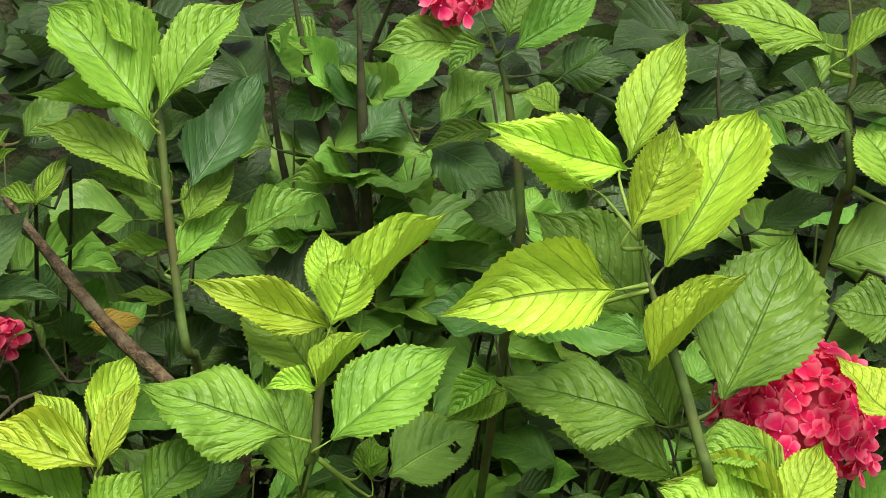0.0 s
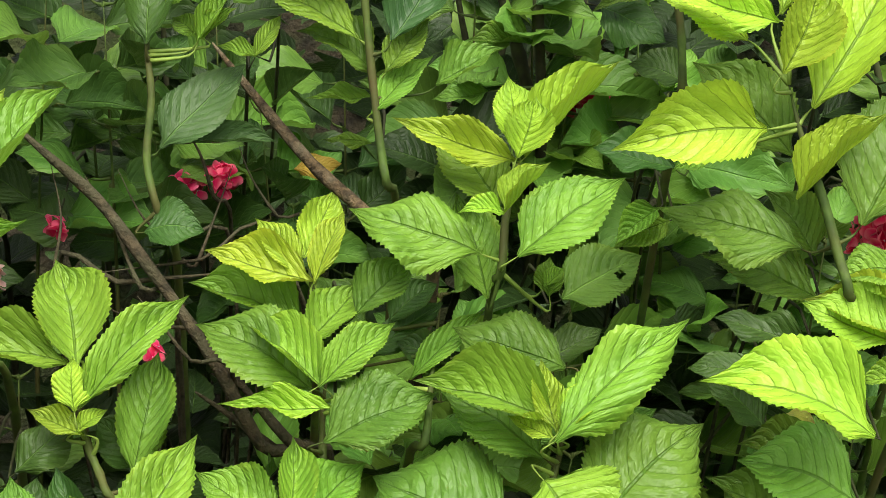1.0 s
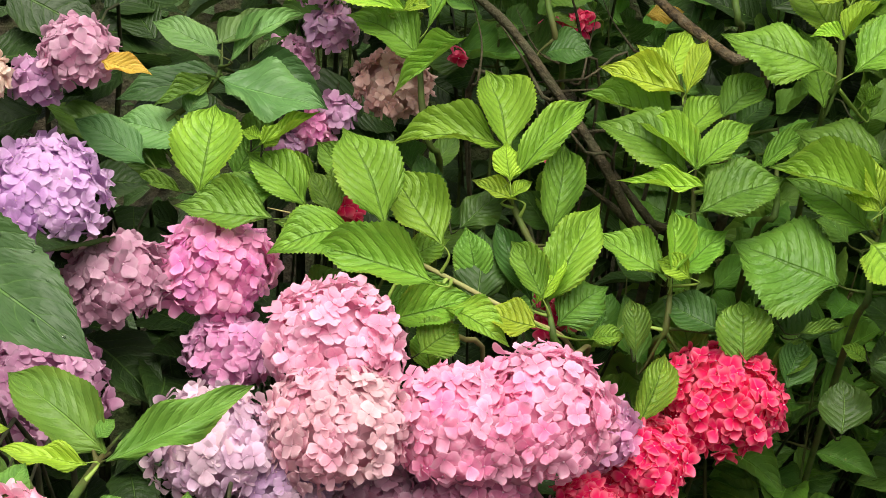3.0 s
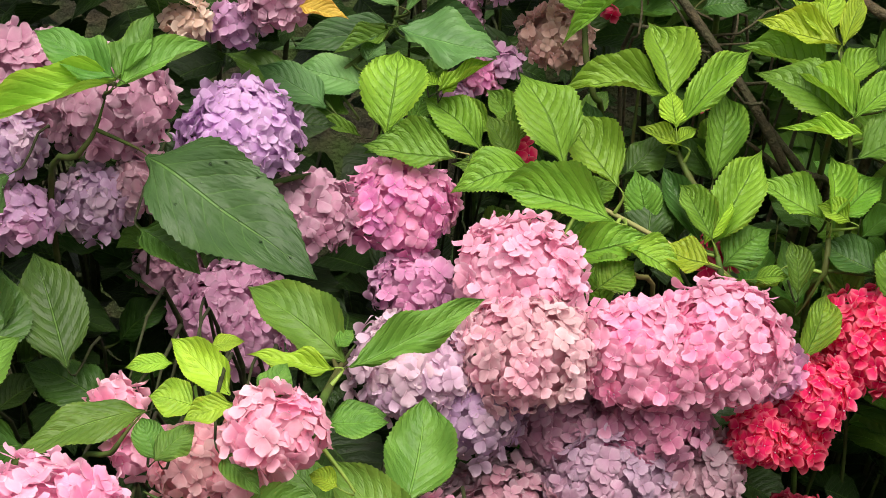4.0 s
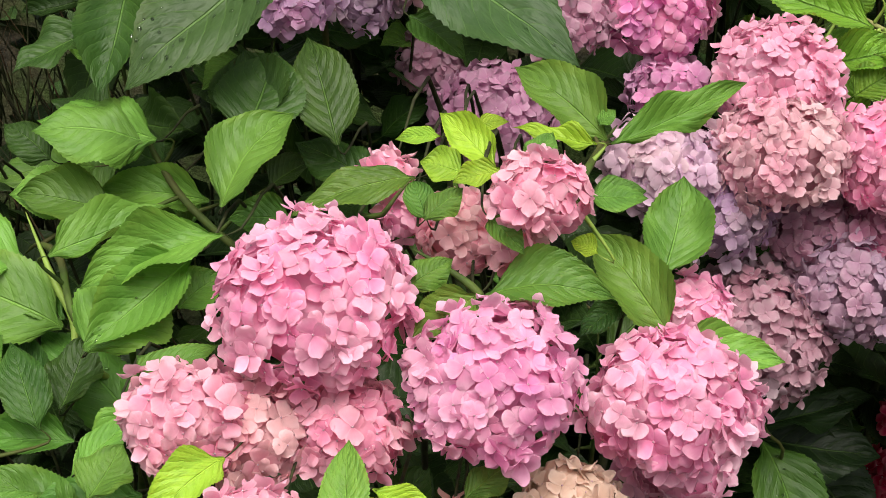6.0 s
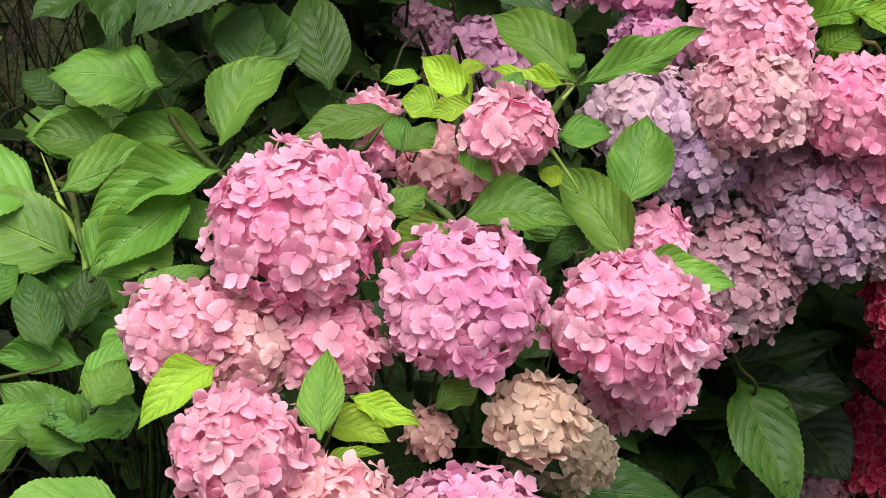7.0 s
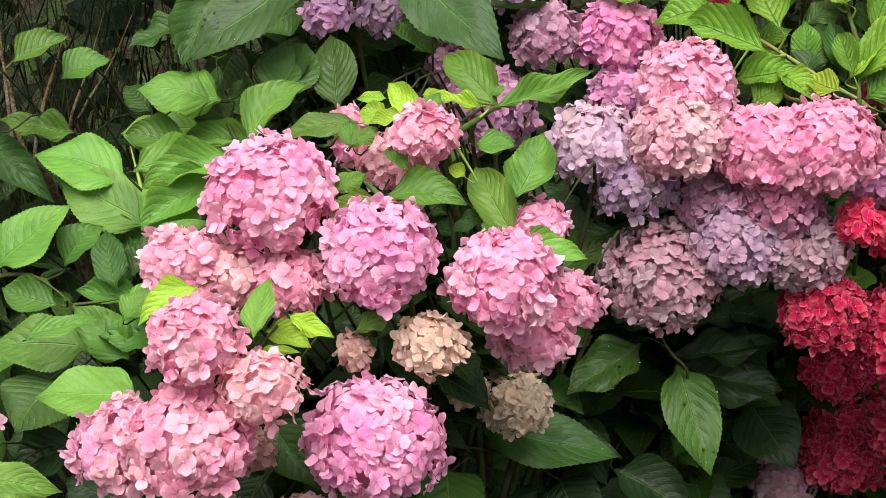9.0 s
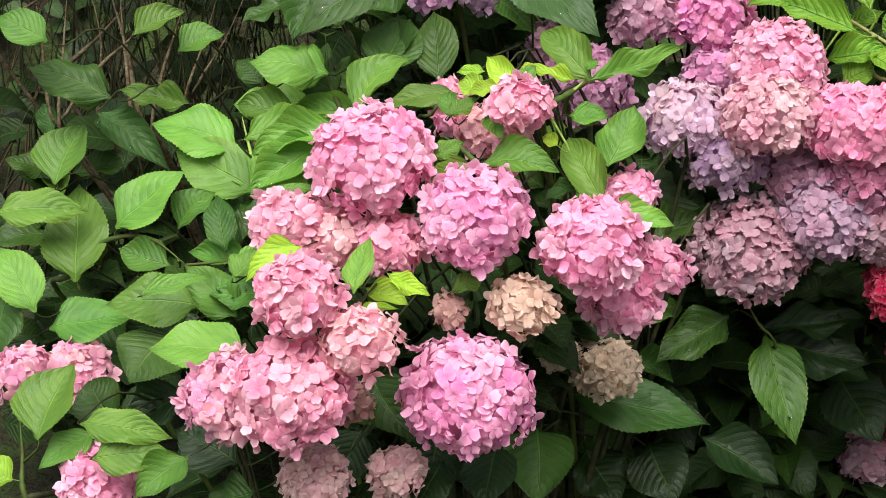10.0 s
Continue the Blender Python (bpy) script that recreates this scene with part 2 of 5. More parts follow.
INNER = [leaf_mesh("shaded_leaf", *s, seed=40 + i, puff=0.008, bite=0.024, rows=30, cols=3) for i, s in enumerate(SHAPES)]
EATEN = [leaf_mesh("eaten_leaf", *SHAPES[0], seed=60, outline=MATURE, hole=(0.35, 0.62, 0.055))] * len(SHAPES)
for me in YOUNG:
    me.materials.append(LEAF_YOUNG)
for me in OLD + INNER + EATEN[:1]:
    me.materials.append(LEAF_OLD)


def floret_mesh(seed):
    """Four broad overlapping sepals round a bead, one across, facing +z."""
    r = random.Random(seed)
    bm = bmesh.new()
    layer = bm.loops.layers.uv.new("UVMap")
    dish = r.uniform(-0.12, 0.26)
    for k in range(4):
        turn = Matrix.Rotation(k * math.pi / 2 + r.uniform(-0.14, 0.14), 3, "Z")
        long, wide = r.uniform(0.46, 0.56), r.uniform(0.25, 0.305)
        cup, curl, tip = dish + r.uniform(-0.12, 0.20), r.uniform(-0.34, 0.34), r.uniform(-0.14, 0.14)
        grid = []
        for i in range(6):
            s = (0.0, 0.24, 0.48, 0.72, 0.90, 1.0)[i]
            w = wide * (0.18, 0.64, 0.93, 1.0, 0.80, 0.42)[i]
            line = []
            for u in (-1, -0.5, 0, 0.5, 1):
                z = 0.04 * (k % 2) + cup * s + tip * s ** 3 - 0.06 * abs(u) ** 2 * s + curl * u * s * 0.5 + 0.02 * math.sin(5 * s + 3 * u + k)
                p = turn @ Vector((u * w, 0.03 + long * (s - 0.16 * u * u * max(0.0, s - 0.3)), z))
                line.append((bm.verts.new(p), (0.5 + 0.5 * u, s)))
            grid.append(line)
        for a, b in zip(grid, grid[1:]):
            for j in range(4):
                quad = (a[j], a[j + 1], b[j + 1], b[j])
                f = bm.faces.new([q[0] for q in quad])
                f.smooth = True
                for loop, q in zip(f.loops, quad):
                    loop[layer].uv = q[1]
    whole = set(bm.faces)
    bmesh.ops.create_icosphere(bm, subdivisions=1, radius=0.040, matrix=Matrix.Translation((0, 0, 0.05)))
    for f in bm.faces:
        if f not in whole:
            f.material_index, f.smooth = 1, True
    me = bpy.data.meshes.new("floret")
    bm.to_mesh(me)
    bm.free()
    me.materials.append(SEPAL)
    me.materials.append(BEAD)
    return me


FLORETS = [floret_mesh(40 + i) for i in range(10)]
# "n" is leaf green brought near black to paint the shade under blooms
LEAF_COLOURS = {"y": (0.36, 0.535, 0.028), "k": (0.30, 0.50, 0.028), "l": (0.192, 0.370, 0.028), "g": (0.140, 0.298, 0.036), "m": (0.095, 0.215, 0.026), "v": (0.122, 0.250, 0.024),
                # "d" is a dark leaf green, lowered further for shade within the shrub
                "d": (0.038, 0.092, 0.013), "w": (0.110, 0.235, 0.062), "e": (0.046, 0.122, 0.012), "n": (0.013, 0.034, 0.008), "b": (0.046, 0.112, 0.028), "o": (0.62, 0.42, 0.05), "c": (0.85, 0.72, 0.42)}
PALETTES = {
    "pink": ((0.87, 0.31, 0.54), (0.91, 0.50, 0.66)), "palepink": ((0.87, 0.33, 0.51), (0.90, 0.51, 0.62)),
    "orchid": ((0.82, 0.28, 0.56), (0.87, 0.45, 0.64)), "orchidpale": ((0.82, 0.35, 0.56), (0.86, 0.48, 0.56)),
    "palesalmon": ((0.88, 0.40, 0.51), (0.90, 0.56, 0.60)), "salmon": ((0.85, 0.34, 0.51), (0.87, 0.47, 0.63)),
    "rose": ((0.86, 0.27, 0.48), (0.84, 0.39, 0.56)), "roseold": ((0.60, 0.20, 0.34), (0.54, 0.24, 0.37)),
    "magenta": ((0.76, 0.24, 0.56), (0.84, 0.34, 0.56)), "pinkmauve": ((0.70, 0.28, 0.50), (0.64, 0.32, 0.54)),
    "lilac": ((0.62, 0.34, 0.68), (0.70, 0.45, 0.72)), "lilacpale": ((0.66, 0.44, 0.62), (0.72, 0.52, 0.60)),
    "violet": ((0.48, 0.30, 0.50), (0.60, 0.42, 0.54)), "mauve": ((0.60, 0.30, 0.50), (0.54, 0.32, 0.52)),
    "mauvedark": ((0.58, 0.27, 0.45), (0.64, 0.35, 0.52)), "dusty": ((0.58, 0.29, 0.38), (0.52, 0.35, 0.42)),
    "greymauve": ((0.54, 0.31, 0.43), (0.50, 0.34, 0.47)), "dustypink": ((0.58, 0.27, 0.40), (0.56, 0.33, 0.44)),
    "faded": ((0.78, 0.38, 0.50), (0.77, 0.50, 0.55)), "fadedpink": ((0.76, 0.44, 0.50), (0.78, 0.56, 0.54)),
    "dustybrown": ((0.66, 0.36, 0.34), (0.62, 0.41, 0.36)), "tan": ((0.70, 0.46, 0.36), (0.74, 0.57, 0.47)),
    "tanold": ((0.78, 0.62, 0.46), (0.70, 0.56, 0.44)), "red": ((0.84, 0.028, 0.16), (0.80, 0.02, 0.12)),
    "redshaded": ((0.64, 0.018, 0.10), (0.56, 0.014, 0.085)), "darkred": ((0.60, 0.018, 0.09), (0.50, 0.014, 0.07)), "hotpink": ((0.82, 0.05, 0.20), (0.76, 0.03, 0.12)),
}


# ---- builders ----
def part(name, bm, mat, parent, label=""):
    me = bpy.data.meshes.new(name)
    bm.to_mesh(me)
    bm.free()
    me.materials.append(mat)
    ob = new(name, me)
    ob.parent = parent
    return tagged(ob, label)


def tube(bm, points, r0, r1, sides=7):
    """A tapered, slightly knotty round stem along a smooth line."""
    pts = [Vector(p) for p in points]
    line = []
    for i in range(len(pts) - 1):
        a, b, c, d = pts[max(i - 1, 0)], pts[i], pts[i + 1], pts[min(i + 2, len(pts) - 1)]
        for k in range(4):
            t = k / 4
            line.append(0.5 * (2 * b + (c - a) * t + (2 * a - 5 * b + 4 * c - d) * t * t + (3 * b - a - 3 * c + d) * t ** 3))
    line.append(pts[-1])
    rings = []
    for i, p in enumerate(line):
        ahead = (line[min(i + 1, len(line) - 1)] - line[max(i - 1, 0)]).normalized()
        side = ahead.orthogonal().normalized() if not rings else (side - ahead * side.dot(ahead)).normalized()
        other = ahead.cross(side)
        r = (r0 + (r1 - r0) * i / max(1, len(line) - 1)) * (1 + 0.16 * noise.noise(p * 60) + 0.10 * noise.noise(p * 190))
        r *= min(1, 0.15 + 0.85 * i / 7)
        if i % 8 == 4:
            r *= 1.07
        rings.append([bm.verts.new(p + r * (math.cos(2 * math.pi * k / sides) * side + math.sin(2 * math.pi * k / sides) * other)) for k in range(sides)])
    for a, b in zip(rings, rings[1:]):
        for k in range(sides):
            bm.faces.new((a[k], a[(k + 1) % sides], b[(k + 1) % sides], b[k])).smooth = True
    bm.faces.new(rings[0][::-1])
    bm.faces.new(rings[-1])


def shoot(label, root, group="hydrangea shoots"):
    """A thing: one hydrangea shoot that grows from the ground at root."""
    ob = new("hydrangea_shoot")
    ob.location = root
    tagged(ob, label, "hydrangea", group)
    return {"ob": ob, "root": Vector(root), "stems": [], "leaves": [], "heads": []}


def stem(s, r, *points):
    s["stems"].append((r, [Vector(p) for p in points]))


def leaf(s, base, tip, width, colour, turn=0.0, shape=None, wet=0, stalk=True, meshes=None):
    """A blade from base to tip, which turns its upper face up and outwards."""
    base, tip = Vector(base), Vector(tip)
    y = tip - base
    long = y.length
    y.normalize()
    z = 0.6 * UP + 0.8 * FRONT + 0.22 * Vector((rng.uniform(-1, 1), 0, rng.uniform(-1, 1)))
    z = (z - y * z.dot(y)).normalized()
    z = Matrix.Rotation(radians(turn), 3, y) @ z
    x = y.cross(z)
    k = rng.randrange(len(SHAPES)) if shape is None else shape
    ob = new("leaf", (meshes or (YOUNG if colour in "yklv" and base.y > 0.1 else OLD))[k])
    ob.parent = s["ob"]
    if not meshes:
        width *= 0.87
    m = Matrix((x * width, y * long, z * long)).transposed().to_4x4()
    m.translation = base - s["root"]
    ob.matrix_basis = m
    c = LEAF_COLOURS[colour]
    f, g = rng.uniform(0.85, 1.15), rng.uniform(-0.1, 0.1)
    ob.color = (c[0] * f * (1 + g), c[1] * f, c[2] * f * (1 - g), 1)
    if stalk:
        s["leaves"].append((base, y, width, colour))
    if wet:
        m.translation = base
        WET.append((ob.data, m, wet))


WET = []


def head(s, centre, radius, palette, squash=0.92):
    """A mophead: overlapping four-sepalled florets over a knot of pedicels; the hidden back is one mesh."""
    centre = Vector(centre)
    radius *= 0.965
    bm = bmesh.new()
    bmesh.ops.create_icosphere(bm, subdivisions=3, radius=radius * 0.74)
    for v in bm.verts:
        v.co *= 1 + 0.13 * noise.noise(v.co * 75)
        v.co.z *= squash
    core = part("flower_head", bm, SEPAL, s["ob"])
    core.location = centre - s["root"]
    size = 0.030 if palette == "darkred" else 0.0205 if palette in ("dustybrown", "tanold", "fadedpink") else 0.0240 if palette in ("dusty", "greymauve", "violet", "faded") else 0.0262 if radius > 0.043 else 0.0240
    n = int(4 * math.pi * radius ** 2 / (size ** 2 * 0.42))
    axis = (0.75 * UP + 0.65 * FRONT).normalized()
    seen = Vector((0.0, -0.88, 0.47))
    a, b = (Vector(p) for p in PALETTES[palette])
    off = Vector((rng.uniform(0, 50), rng.uniform(0, 50), 0))
    core.color = (*((a + b) * 0.44), 1)
    back = bmesh.new()
    for i in range(n):
        z = 1 - 2 * (i + 0.5) / n
        t = i * 2.39996 + rng.uniform(-0.2, 0.2)
        d = Vector((math.sqrt(1 - z * z) * math.cos(t), math.sqrt(1 - z * z) * math.sin(t), z))
        if d.dot(axis) < -0.34:
            continue
        lump = 1 + 0.13 * noise.noise(d * 2.2 + off) + 0.05 * noise.noise(d * 6 + off)
        p = d * radius * rng.uniform(0.83, 1.0) * lump
        p.z *= squash
        face = (d + Vector((0, 0, 0.08)) + 0.42 * Vector((rng.uniform(-1, 1), rng.uniform(-1, 1), rng.uniform(-0.7, 1)))).normalized()
        q = face.to_track_quat("Z", "Y").to_matrix().to_4x4() @ Matrix.Rotation(rng.uniform(0, 6.28), 4, "Z")
        k = size * rng.uniform(0.82, 1.18)
        place = Matrix.Translation(p) @ q @ Matrix.Diagonal((k, k, k, 1))
        mesh = rng.choice(FLORETS)
        f = min(1, max(0, 0.5 + 0.9 * noise.noise(d * 1.6 + off) + rng.uniform(-0.40, 0.40)))
        c = (a + (b - a) * (0.05 + 1.05 * f)) * rng.uniform(0.84, 1.10)
        if d.dot(seen) < -0.12:
            count = len(back.verts)
            back.from_mesh(mesh)
            back.verts.ensure_lookup_table()
            for v in back.verts[count:]:
                v.co = place @ v.co
            continue
        ob = new("floret", mesh)
        ob.parent = core
        ob.matrix_basis = place
        ob.color = (min(c.x, 0.95), min(c.y, 0.9), min(c.z, 0.9), 1)
    if back.verts:
        rest = part("floret_back", back, SEPAL, core)
        rest.data.materials.append(BEAD)
        rest.color = (*((a + b) * 0.48), 1)
        tagged(rest, kind="stuff")
    else:
        back.free()
    s["heads"].append((centre, radius))


def nearest(stems, p):
    best = None
    for r, line in stems:
        for a, b in zip(line, line[1:]):
            k = min(1, max(0, (p - a).dot(b - a) / max(1e-9, (b - a).length_squared)))
            q = a + (b - a) * k
            if best is None or (q - p).length < (best - p).length:
                best = q
    return best


def finish(s, mat=None, joined=False):
    """The wooden parts of a shoot: its stems down to the ground, flower stalks and leaf stalks."""
    root = s["root"]
    mat = mat or STEM_GREEN
    for r, line in s["stems"]:
        low = min((line[0], line[-1]), key=lambda p: p.z)
        if low is line[0]:
            line.reverse()
        down = (low - line[-2]).normalized()
        down.y = max(down.y, 0.45)
        ease = low + down.normalized() * 0.07 + Vector((0, 0.015, 0))
        mid = ease.lerp(root, 0.35) + Vector((0, 0.03, 0))
        bm = bmesh.new()
        tube(bm, [p - root for p in (*line, ease, mid, root)], r, r * 1.2)
        part("stem", bm, mat, s["ob"])
    for c, radius in s["heads"]:
        join = nearest(s["stems"], c) if s["stems"] else None
        a = c + Vector((0, 0.45, -0.35)) * radius
        bm = bmesh.new()
        if join is not None and (join - c).length < 0.12 and join.z < c.z:
            tube(bm, [p - root for p in (a, a.lerp(join, 0.5) + Vector((0, 0.10, -0.03)), join)], 0.0035, 0.0045)
        else:
            b = a.lerp(root, 0.06) + Vector((0, 0.32, 0.03))
            tube(bm, [p - root for p in (a, b, a.lerp(root, 0.7) + Vector((0, 0.05, 0)), root)], 0.0035, 0.007)
        part("flower_stalk", bm, STEM_SHADE, s["ob"])
    merged = bmesh.new() if joined else None
    for base, y, width, colour in s["leaves"]:
        join = nearest(s["stems"], base - y * 0.015) if s["stems"] else None
        far = join is None or (join - base).length > 0.075
        if far:
            join = base - y * 0.02 + Vector((0, 0.18, -0.03))
            line = [base + y * 0.004, base - y * 0.012 + Vector((0, 0.025, -0.006)), join, join.lerp(root, 0.4) + Vector((0, 0.15, 0)), root]
        else:
            line = [base + y * 0.004, base - y * min(0.015, 0.4 * (join - base).length) + Vector((0, 0.012, -0.003)), join]
        bm = merged or bmesh.new()
        tube(bm, [p - root for p in line], 0.0014, 0.0024, 6)
        if not joined:
            part("leaf_stalk", bm, STEM_SHADE if far else STEM_PALE if colour in "ykl" else STEM_GREEN, s["ob"])
    if joined:
        tagged(part("stalk", merged, STEM_GREEN, s["ob"]), kind="stuff")


# ---- the shoots of the shrub ----
s = shoot("yellow-green hydrangea shoot with crinkled young leaves", (0.828, 0.899, 0.000))
stem(s, 0.0042, (0.820, 0.414, 1.452), (0.831, 0.396, 1.406), (0.848, 0.376, 1.355), (0.860, 0.357, 1.308), (0.867, 0.343, 1.278))
leaf(s, (0.806, 0.410, 1.508), (0.687, 0.400, 1.545), 0.060, "y", turn=-18, shape=7)
leaf(s, (0.783, 0.425, 1.490), (0.700, 0.440, 1.527), 0.088, "y", shape=1)
leaf(s, (0.816, 0.440, 1.511), (0.874, 0.500, 1.609), 0.058, "y", turn=-10, shape=0)
leaf(s, (0.805, 0.380, 1.467), (0.841, 0.405, 1.549), 0.070, "y", turn=18, shape=2)
leaf(s, (0.838, 0.395, 1.434), (0.929, 0.470, 1.551), 0.092, "y", shape=5)
leaf(s, (0.798, 0.396, 1.415), (0.657, 0.385, 1.397), 0.086, "y", turn=-14, shape=6)
leaf(s, (0.835, 0.440, 1.383), (0.751, 0.500, 1.459), 0.095, "v", shape=0)
leaf(s, (0.836, 0.394, 1.307), (0.709, 0.430, 1.336), 0.092, "v", shape=4)
leaf(s, (0.735, 0.486, 1.310), (0.679, 0.468, 1.287), 0.044, "l")
leaf(s, (0.871, 0.444, 1.245), (0.765, 0.470, 1.279), 0.080, "v", shape=0)
leaf(s, (0.867, 0.450, 1.285), (0.822, 0.480, 1.342), 0.062, "v")
leaf(s, (0.767, 0.430, 1.386), (0.720, 0.420, 1.371), 0.040, "l")
leaf(s, (0.822, 0.368, 1.357), (0.901, 0.372, 1.436), 0.046, "k", turn=-38, shape=2, stalk=False)
leaf(s, (0.880, 0.362, 1.336), (0.959, 0.440, 1.453), 0.120, "v", shape=0)
finish(s)
s = shoot("bright green hydrangea shoot with broad toothed leaves", (0.581, 0.956, 0.000))
stem(s, 0.0037, (0.580, 0.433, 1.371), (0.575, 0.423, 1.349), (0.570, 0.413, 1.325), (0.566, 0.399, 1.283))
leaf(s, (0.588, 0.425, 1.382), (0.679, 0.475, 1.463), 0.044, "k", turn=-20, shape=2)
leaf(s, (0.578, 0.405, 1.386), (0.595, 0.430, 1.439), 0.058, "k", shape=2)
leaf(s, (0.578, 0.440, 1.391), (0.576, 0.475, 1.448), 0.050, "k", shape=0)
leaf(s, (0.580, 0.424, 1.379), (0.468, 0.440, 1.415), 0.052, "k", turn=-22, shape=7)
leaf(s, (0.568, 0.440, 1.335), (0.507, 0.480, 1.397), 0.082, "l", shape=0)
leaf(s, (0.545, 0.385, 1.304), (0.430, 0.420, 1.336), 0.092, "l", shape=4)
leaf(s, (0.576, 0.363, 1.307), (0.675, 0.400, 1.370), 0.084, "l", shape=0)
leaf(s, (0.565, 0.381, 1.341), (0.606, 0.390, 1.386), 0.034, "k", stalk=False, turn=-30, shape=2)
leaf(s, (0.565, 0.381, 1.341), (0.523, 0.378, 1.342), 0.026, "k", stalk=False)
leaf(s, (0.555, 0.404, 1.257), (0.530, 0.470, 1.340), 0.066, "v", shape=0)
leaf(s, (0.643, 0.529, 1.221), (0.725, 0.556, 1.258), 0.068, "v", meshes=EATEN)
leaf(s, (0.615, 0.433, 1.251), (0.618, 0.455, 1.283), 0.034, "l")
leaf(s, (0.610, 0.433, 1.260), (0.631, 0.445, 1.275), 0.022, "l")
finish(s)
s = shoot("tall dark-stemmed hydrangea shoot at the back", (0.455, 1.064, 0.000))
stem(s, 0.0037, (0.439, 0.600, 1.636), (0.438, 0.589, 1.590), (0.441, 0.583, 1.574), (0.449, 0.565, 1.504), (0.456, 0.548, 1.435), (0.465, 0.529, 1.363), (0.470, 0.521, 1.336))
leaf(s, (0.443, 0.558, 1.469), (0.342, 0.608, 1.510), 0.058, "l")
leaf(s, (0.459, 0.563, 1.434), (0.383, 0.605, 1.469), 0.061, "v")
leaf(s, (0.473, 0.541, 1.470), (0.533, 0.610, 1.560), 0.066, "b")
leaf(s, (0.468, 0.541, 1.439), (0.512, 0.576, 1.487), 0.044, "l")
leaf(s, (0.455, 0.538, 1.400), (0.516, 0.574, 1.451), 0.039, "l")
leaf(s, (0.517, 0.550, 1.426), (0.584, 0.569, 1.460), 0.049, "v")
leaf(s, (0.460, 0.594, 1.407), (0.393, 0.600, 1.404), 0.027, "l")
leaf(s, (0.461, 0.640, 1.352), (0.411, 0.649, 1.354), 0.023, "l")
leaf(s, (0.438, 0.552, 1.523), (0.352, 0.637, 1.608), 0.104, "l")
leaf(s, (0.447, 0.552, 1.533), (0.519, 0.609, 1.619), 0.062, "l")
leaf(s, (0.432, 0.582, 1.529), (0.337, 0.605, 1.536), 0.025, "l")
leaf(s, (0.436, 0.573, 1.573), (0.399, 0.617, 1.618), 0.039, "l")
finish(s)
s = shoot("tall bare dark green hydrangea stems standing behind the young shoots", (0.640, 1.150, 0.000))
stem(s, 0.0062, (0.567, 0.740, 1.632), (0.584, 0.740, 1.549), (0.601, 0.740, 1.491), (0.621, 0.740, 1.427), (0.639, 0.740, 1.361))
stem(s, 0.0058, (0.624, 0.700, 1.636), (0.630, 0.700, 1.539), (0.635, 0.700, 1.460), (0.642, 0.700, 1.370))
stem(s, 0.0045, (0.548, 0.800, 1.575), (0.561, 0.800, 1.477), (0.578, 0.800, 1.399), (0.591, 0.800, 1.320))
stem(s, 0.0035, (0.999, 0.800, 1.579), (1.001, 0.800, 1.517), (1.017, 0.800, 1.448), (1.048, 0.800, 1.343))
leaf(s, (0.633, 0.720, 1.510), (0.609, 0.760, 1.579), 0.060, "d")
leaf(s, (0.630, 0.690, 1.488), (0.680, 0.720, 1.524), 0.050, "b")
leaf(s, (0.633, 0.700, 1.444), (0.559, 0.690, 1.448), 0.036, "v")
leaf(s, (0.614, 0.740, 1.529), (0.561, 0.730, 1.500), 0.050, "d")
leaf(s, (0.640, 0.700, 1.445), (0.657, 0.740, 1.486), 0.045, "d")
leaf(s, (0.610, 0.740, 1.454), (0.575, 0.780, 1.512), 0.055, "b")
leaf(s, (0.641, 0.700, 1.415), (0.688, 0.690, 1.412), 0.045, "d")
leaf(s, (0.592, 0.740, 1.562), (0.546, 0.760, 1.578), 0.050, "v")
leaf(s, (0.601, 0.740, 1.526), (0.621, 0.750, 1.534), 0.024, "l")
leaf(s, (0.584, 0.700, 1.396), (0.524, 0.690, 1.388), 0.046, "v")
finish(s, STEM_SHADE)
s = shoot("dark green hydrangea shoot in the shade of the shrub", (0.279, 1.088, 0.000))
stem(s, 0.0037, (0.243, 0.628, 1.563), (0.242, 0.598, 1.461), (0.247, 0.579, 1.408), (0.243, 0.559, 1.351), (0.254, 0.541, 1.305))
leaf(s, (0.255, 0.574, 1.359), (0.335, 0.627, 1.433), 0.069, "b")
leaf(s, (0.284, 0.620, 1.356), (0.366, 0.611, 1.359), 0.037, "b")
leaf(s, (0.384, 0.691, 1.315), (0.433, 0.689, 1.321), 0.031, "o", stalk=False)
leaf(s, (0.242, 0.531, 1.287), (0.299, 0.524, 1.289), 0.064, "d")
leaf(s, (0.243, 0.576, 1.459), (0.249, 0.635, 1.530), 0.054, "d")
leaf(s, (0.260, 0.581, 1.491), (0.320, 0.622, 1.550), 0.044, "v")
leaf(s, (0.290, 0.584, 1.460), (0.323, 0.619, 1.507), 0.030, "l")
leaf(s, (0.290, 0.591, 1.460), (0.329, 0.612, 1.490), 0.024, "l")
leaf(s, (0.290, 0.594, 1.464), (0.265, 0.611, 1.480), 0.034, "l")
leaf(s, (0.345, 0.577, 1.447), (0.371, 0.606, 1.485), 0.022, "l")
leaf(s, (0.348, 0.592, 1.446), (0.309, 0.605, 1.454), 0.022, "l")
finish(s)
s = shoot("small yellow-green hydrangea shoot with upright young leaves", (0.397, 0.958, 0.000))
stem(s, 0.0037, (0.396, 0.465, 1.279), (0.398, 0.450, 1.259), (0.403, 0.434, 1.234), (0.403, 0.419, 1.209))
leaf(s, (0.399, 0.444, 1.262), (0.300, 0.478, 1.283), 0.056, "y")
leaf(s, (0.392, 0.555, 1.255), (0.426, 0.604, 1.315), 0.052, "y")
